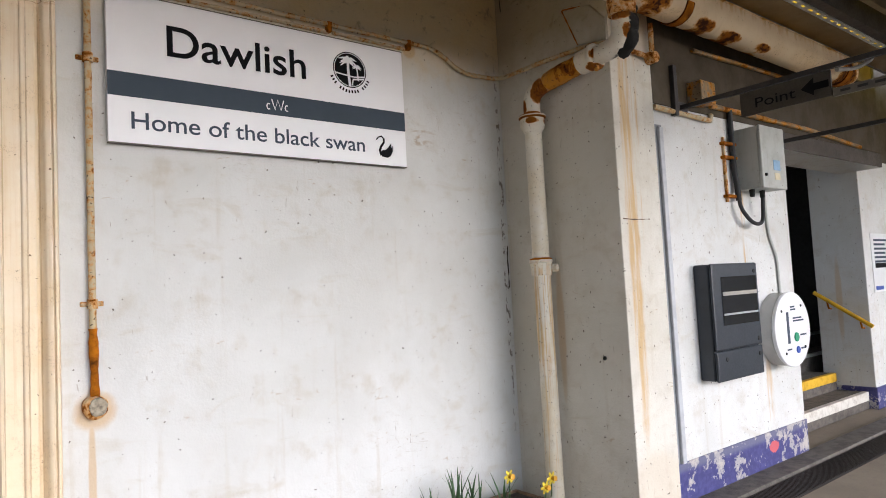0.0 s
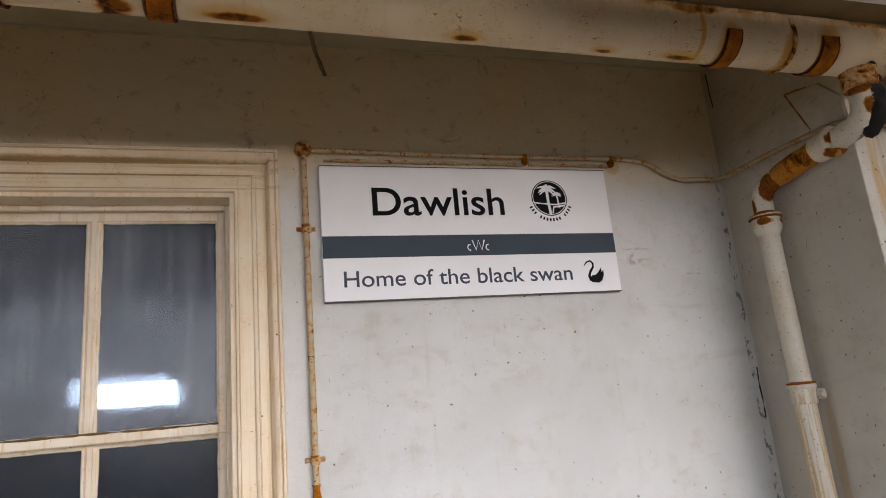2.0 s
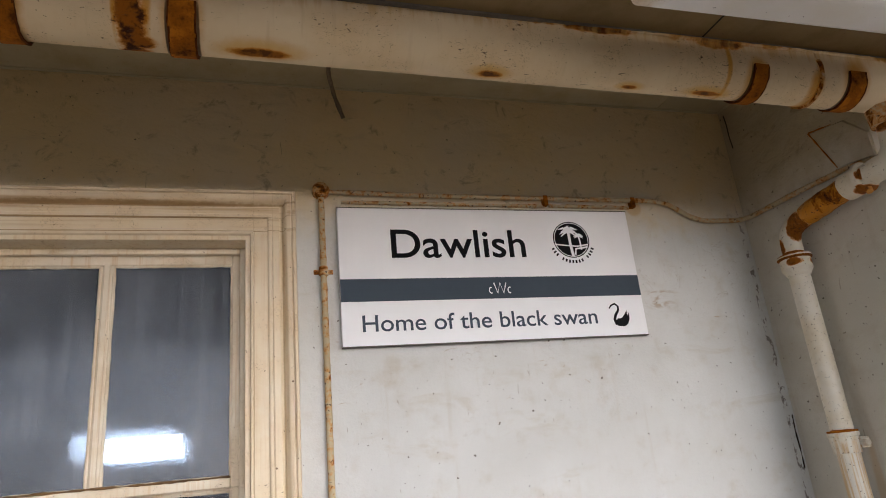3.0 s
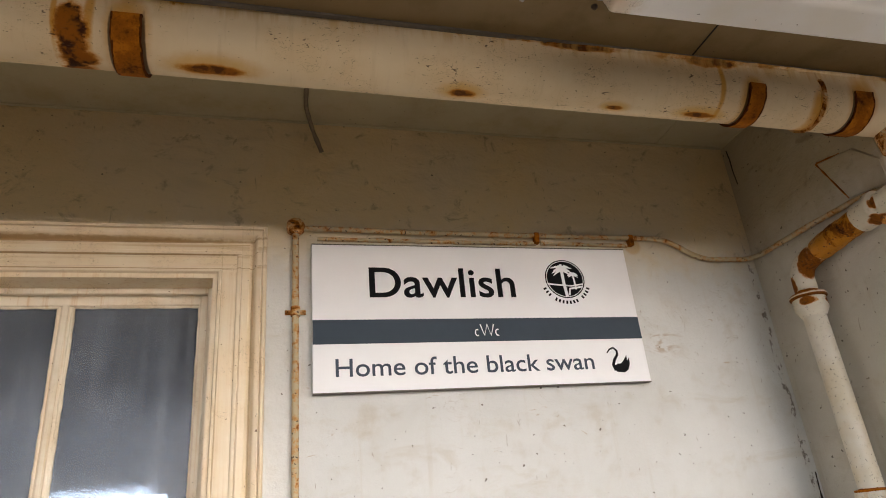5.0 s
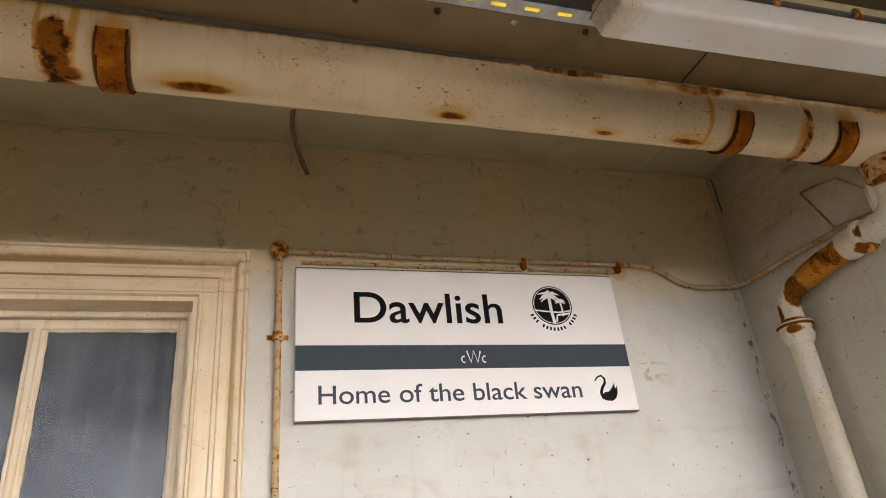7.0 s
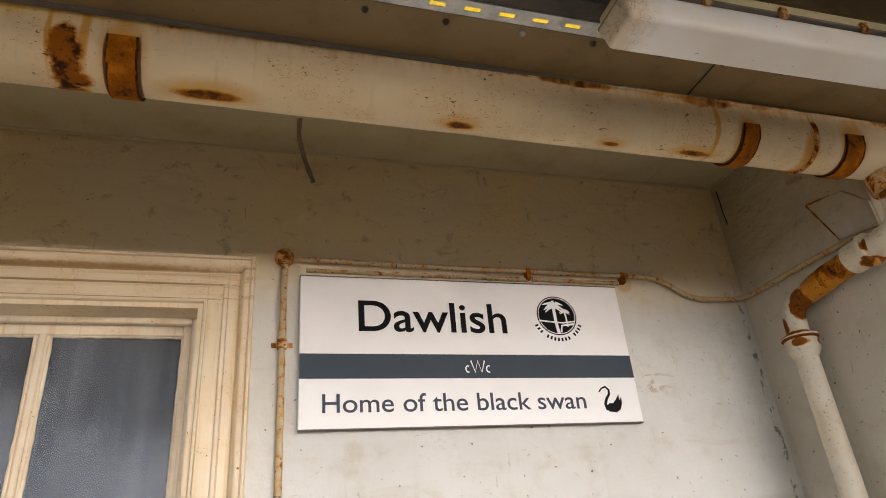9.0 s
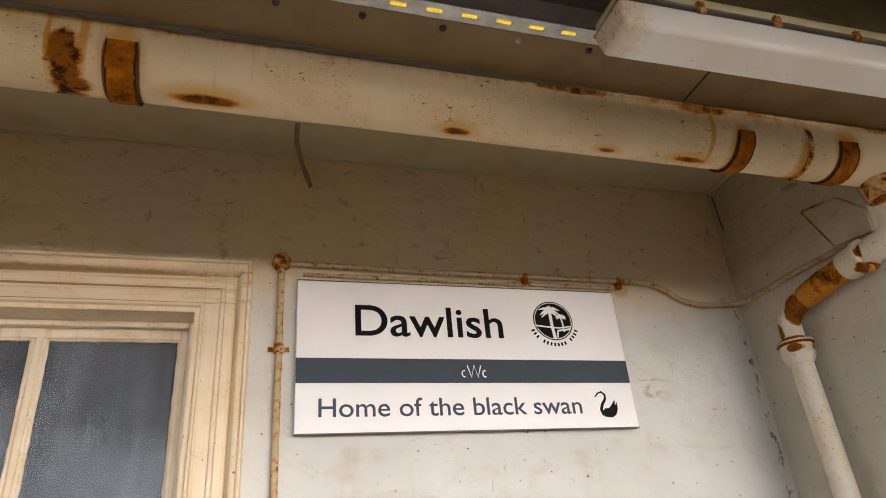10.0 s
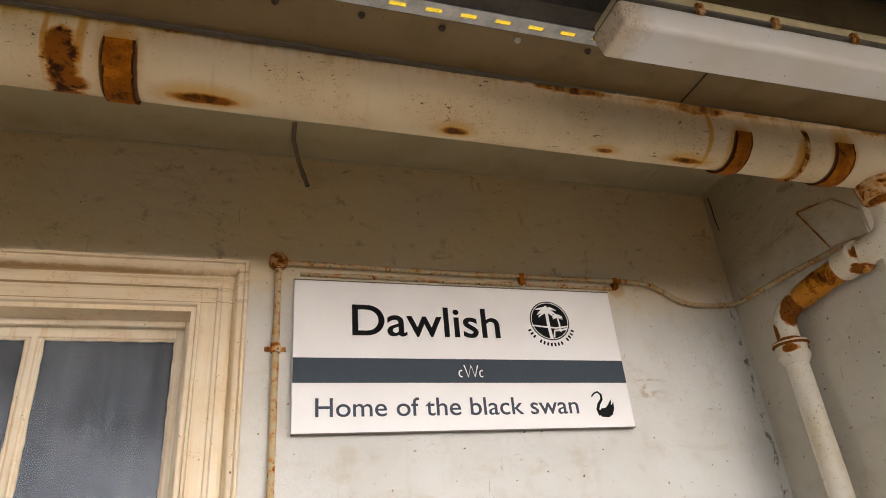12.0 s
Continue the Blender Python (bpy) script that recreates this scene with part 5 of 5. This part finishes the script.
part("backing", block(2.993, 3.075, -0.962, -0.9455, 0.275, 2.42, 0.003), M_TRUNK, strip, "grey backing board")
part("trunking", block(3.018, 3.060, -0.984, -0.963, 0.275, 2.40, 0.005), simple("pale_conduit", (0.50, 0.51, 0.52), 0.5), strip, "pale grey plastic trunking")
# darker copy of the conduit paint, the eaves' shade put into its base
M_COND_SHADED = iron_paint("shaded_conduit_paint", 0.6, (0.20, 0.14, 0.07))
high = thing("high_conduit", (3.6, -0.945, 2.5), "rusty conduits along the wall under the eaves", "conduit")
part("tube", tube(fine([(3.0, -0.967, 2.530), (3.66, -0.967, 2.515), (3.68, -0.967, 2.56)]), 0.017, 10, 0.15), M_COND, high, "", 60)
part("tube", tube(fine([(3.68, -0.967, 2.625), (5.2, -0.967, 2.62), (6.3, -0.967, 2.57)], 0.05), 0.019, 10, 0.15), M_COND_SHADED, high, "", 60)
part("tube", tube(fine([(3.50, -0.967, 2.99), (4.6, -0.967, 3.01), (5.6, -0.967, 3.0)], 0.05), 0.016, 10, 0.15), M_COND_SHADED, high, "", 60)
part("box", block(3.42, 3.60, -1.06, -0.945, 2.60, 2.75, 0.008), M_COND_SHADED, high, "square junction box")

# ---- projecting sign and bracket arms ----
hang = thing("projecting_sign", (3.30, -0.945, 2.4), "sign on a black steel arm, lettered Point", "sign")
part("arm", block(3.285, 3.315, -2.25, -0.945, 2.545, 2.575, 0.003), M_STEEL, hang)
part("wall_bracket", block(3.22, 3.26, -0.985, -0.945, 2.50, 2.84, 0.004), M_STEEL, hang)
part("wall_bracket", block(3.26, 3.38, -0.975, -0.945, 2.52, 2.60, 0.004), M_STEEL, hang)
# pale board drawn dark brown: the shade on it is in the colour
part("board", block(3.292, 3.308, -1.90, -1.38, 2.395, 2.540, 0.002), simple("shaded_sign_board", (0.055, 0.044, 0.030), 0.7), hang)
TURN = Matrix.Translation((3.288, -1.475, 0)) @ Matrix.Rotation(-math.pi / 2, 4, "Z")
lettering("letter", "Point", 0.0, 0.235, 2.432, 0.062, 0.0, M_INK, hang, TURN)
arrow = prism([(-0.02, 0.0), (0.05, 0.05), (0.05, 0.02), (0.13, 0.02), (0.13, -0.02), (0.05, -0.02), (0.05, -0.05)], -0.001, 0.001)
arrow.transform(Matrix.Translation((3.288, -1.76, 2.468)) @ Matrix.Rotation(-math.pi / 2, 4, "Z"))
part("arrow", arrow, M_INK, hang)
part("channel", block(3.290, 3.312, -2.45, -1.905, 2.385, 2.432, 0.003), M_TRIM, hang, "slotted steel channel")
for k in range(6):
    part("slot", block(3.288, 3.2905, -2.42 + 0.085 * k, -2.37 + 0.085 * k, 2.402, 2.416), M_STEEL, hang)
arm = thing("bracket_arm", (4.75, -0.945, 2.45), "black steel arm fixed to the wall", "bracket")
part("arm", block(4.735, 4.765, -2.2, -0.945, 2.46, 2.49, 0.003), M_STEEL, arm)
part("plate", block(4.70, 4.80, -0.957, -0.9455, 2.42, 2.56, 0.003), M_STEEL, arm)

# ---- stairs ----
# unseen ceiling, added so that the stairwell stays dark
setting("unseen_stair_ceiling", block(4.76, 8.2, -0.23, 4.2, 2.75, 2.90), M_ROOM, "unseen dark ceiling added to keep light off the stairs", "ceiling")
stairs = thing("stairs", (5.5, -0.65, 0), "dark concrete stairs with painted nosings", "stairs")
for k in range(12):
    y, z = -0.65 + 0.29 * k, 0.17 * (k + 1)
    s = part("step", block(4.762, 6.846 if k < 2 else 8.19, y, y + 0.30, 0.001 if k < 3 else z - 0.5, z, 0.006), M_STEP, stairs)
    if k < 2:
        part("nosing", block(4.77, 6.84, y - 0.006, y + 0.05, z - 0.085, z + 0.004, 0.004), (M_STEPW, M_YELP)[k], s, ("white painted nosing", "yellow painted nosing")[k])
    else:
        part("nosing", block(4.77, 8.18, y - 0.004, y + 0.04, z - 0.03, z + 0.003, 0.003), M_GREY, s)
hand = thing("handrail", (6.8, -0.5, 0.9), "yellow tubular handrail on rusty brackets", "handrail")
part("rail", tube(fine([(6.78, -0.235, 1.19), (6.78, -0.77, 0.836)], 0.05), 0.021, 14), M_YELP, hand, "", 50)
for y, z in ((-0.66, 0.905), (-0.36, 1.105)):
    part("rail_bracket", tube([(6.862, y, z - 0.09), (6.81, y, z - 0.085), (6.78, y, z - 0.02)], 0.010, 8), M_RUST, hand)
poster = thing("notice", (7.28, -0.72, 1.17), "white notice with dark print on the pier", "notice")
part("sheet", block(7.04, 7.53, -0.727, -0.7205, 1.17, 1.78, 0.001), M_WHITE, poster)
for k in range(6):
    part("printed_bar", block(7.11, 7.46 - 0.05 * (k % 2), -0.7285, -0.7265, 1.70 - k * 0.045, 1.722 - k * 0.045), M_INKG, poster)
part("black_bar", block(7.11, 7.43, -0.7287, -0.7265, 1.42, 1.47), M_INK, poster)
part("blue_bar", block(7.08, 7.28, -0.7287, -0.7265, 1.19, 1.23), M_BLUE, poster)

# ---- drain ----
drain = tagged(new("drain"), "dark iron drain grating along the foot of the wall", "drain", "", "structure")
part("channel", block(3.0, 9.0, -1.36, -1.13, -0.02, 0.004), M_GRATE, drain)
slats = bmesh.new()
for k in range(240):
    block(3.0 + k * 0.025, 3.012 + k * 0.025, -1.345, -1.145, 0.004, 0.010, bm=slats)
tagged(part("grating", slats, M_GRATE, drain), kind="stuff")
setting("kerb", block(2.99, 6.86, -1.13, -0.945, 0.0, 0.03, 0.006), M_STEP, "narrow concrete strip at the foot of the wall", "kerb")

# ---- planter with daffodils ----
planter = thing("planter", (2.0, -0.33, 0), "low wooden trough with daffodils in leaf", "planter")
for y0, y1 in ((-0.50, -0.475), (-0.145, -0.12)):
    part("board", block(1.45, 2.40, y0, y1, 0.0, 0.09, 0.004), M_TERRA, planter)
for x0, x1 in ((1.45, 1.475), (2.375, 2.40)):
    part("board", block(x0, x1, -0.475, -0.145, 0.0, 0.09, 0.004), M_TERRA, planter)
part("soil", roughen(block(1.475, 2.375, -0.475, -0.145, 0.01, 0.075), 0.008, 9), M_SOIL, planter)
rng = random.Random(7)


def blade(x, y, h, lean, turn, w):
    bm = bmesh.new()
    rows = []
    for k in range(7):
        s = k / 6
        px, pz = lean * s * s, h * s
        ww = w * (1 - s ** 3) + 0.001
        rows.append([bm.verts.new((x + px * math.cos(turn) + q * ww * -math.sin(turn), y + px * math.sin(turn) + q * ww * math.cos(turn), 0.06 + pz + (0.002 if q == 0 else 0))) for q in (-1, 0, 1)])
    for a, b in zip(rows, rows[1:]):
        for j in (0, 1):
            bm.faces.new((a[j], a[j + 1], b[j + 1], b[j]))
    return bm


for n in range(9):
    cx, cy = rng.uniform(1.52, 2.42), rng.uniform(-0.44, -0.20)
    h0 = 0.35 - 0.19 * (cx - 1.5)
    plant = thing("daffodil", (cx, cy, 0.11), "daffodil clump with narrow green leaves", "plant", "daffodils in the trough")
    for k in range(4):
        part("leaf", blade(cx + rng.uniform(-0.02, 0.02), cy + rng.uniform(-0.02, 0.02), h0 * rng.uniform(0.7, 1.05), rng.uniform(0.02, 0.12), rng.uniform(0, 6.28), rng.uniform(0.006, 0.010)), M_LEAF, plant)
for cx, cz in ((2.42, 0.215), (2.06, 0.30), (2.36, 0.17)):
    cy = -0.43
    plant = thing("daffodil_flower", (cx, cy, 0.11), "yellow daffodil in bloom", "flower", "daffodils in the trough")
    part("stem", tube(fine([(cx, cy + 0.01, 0.10), (cx + 0.01, cy + 0.01, cz), (cx, cy - 0.005, cz + 0.01)], 0.03), 0.004, 6), M_LEAF, plant)
    part("cup", rod((cx, cy - 0.002, cz), (cx, cy - 0.032, cz + 0.004), 0.010, 0.017, 12), M_CUP, plant)
    for k in range(6):
        t = k * math.pi / 3
        petal = bmesh.new()
        bmesh.ops.create_uvsphere(petal, u_segments=8, v_segments=5, radius=1.0)
        petal.transform(Matrix.Translation((cx, cy, cz)) @ Matrix.Rotation(t, 4, "Y") @ Matrix.Translation((0.024, 0, 0)) @ Matrix.Diagonal((0.020, 0.003, 0.011, 1)))
        part("petal", petal, M_PETAL, plant)
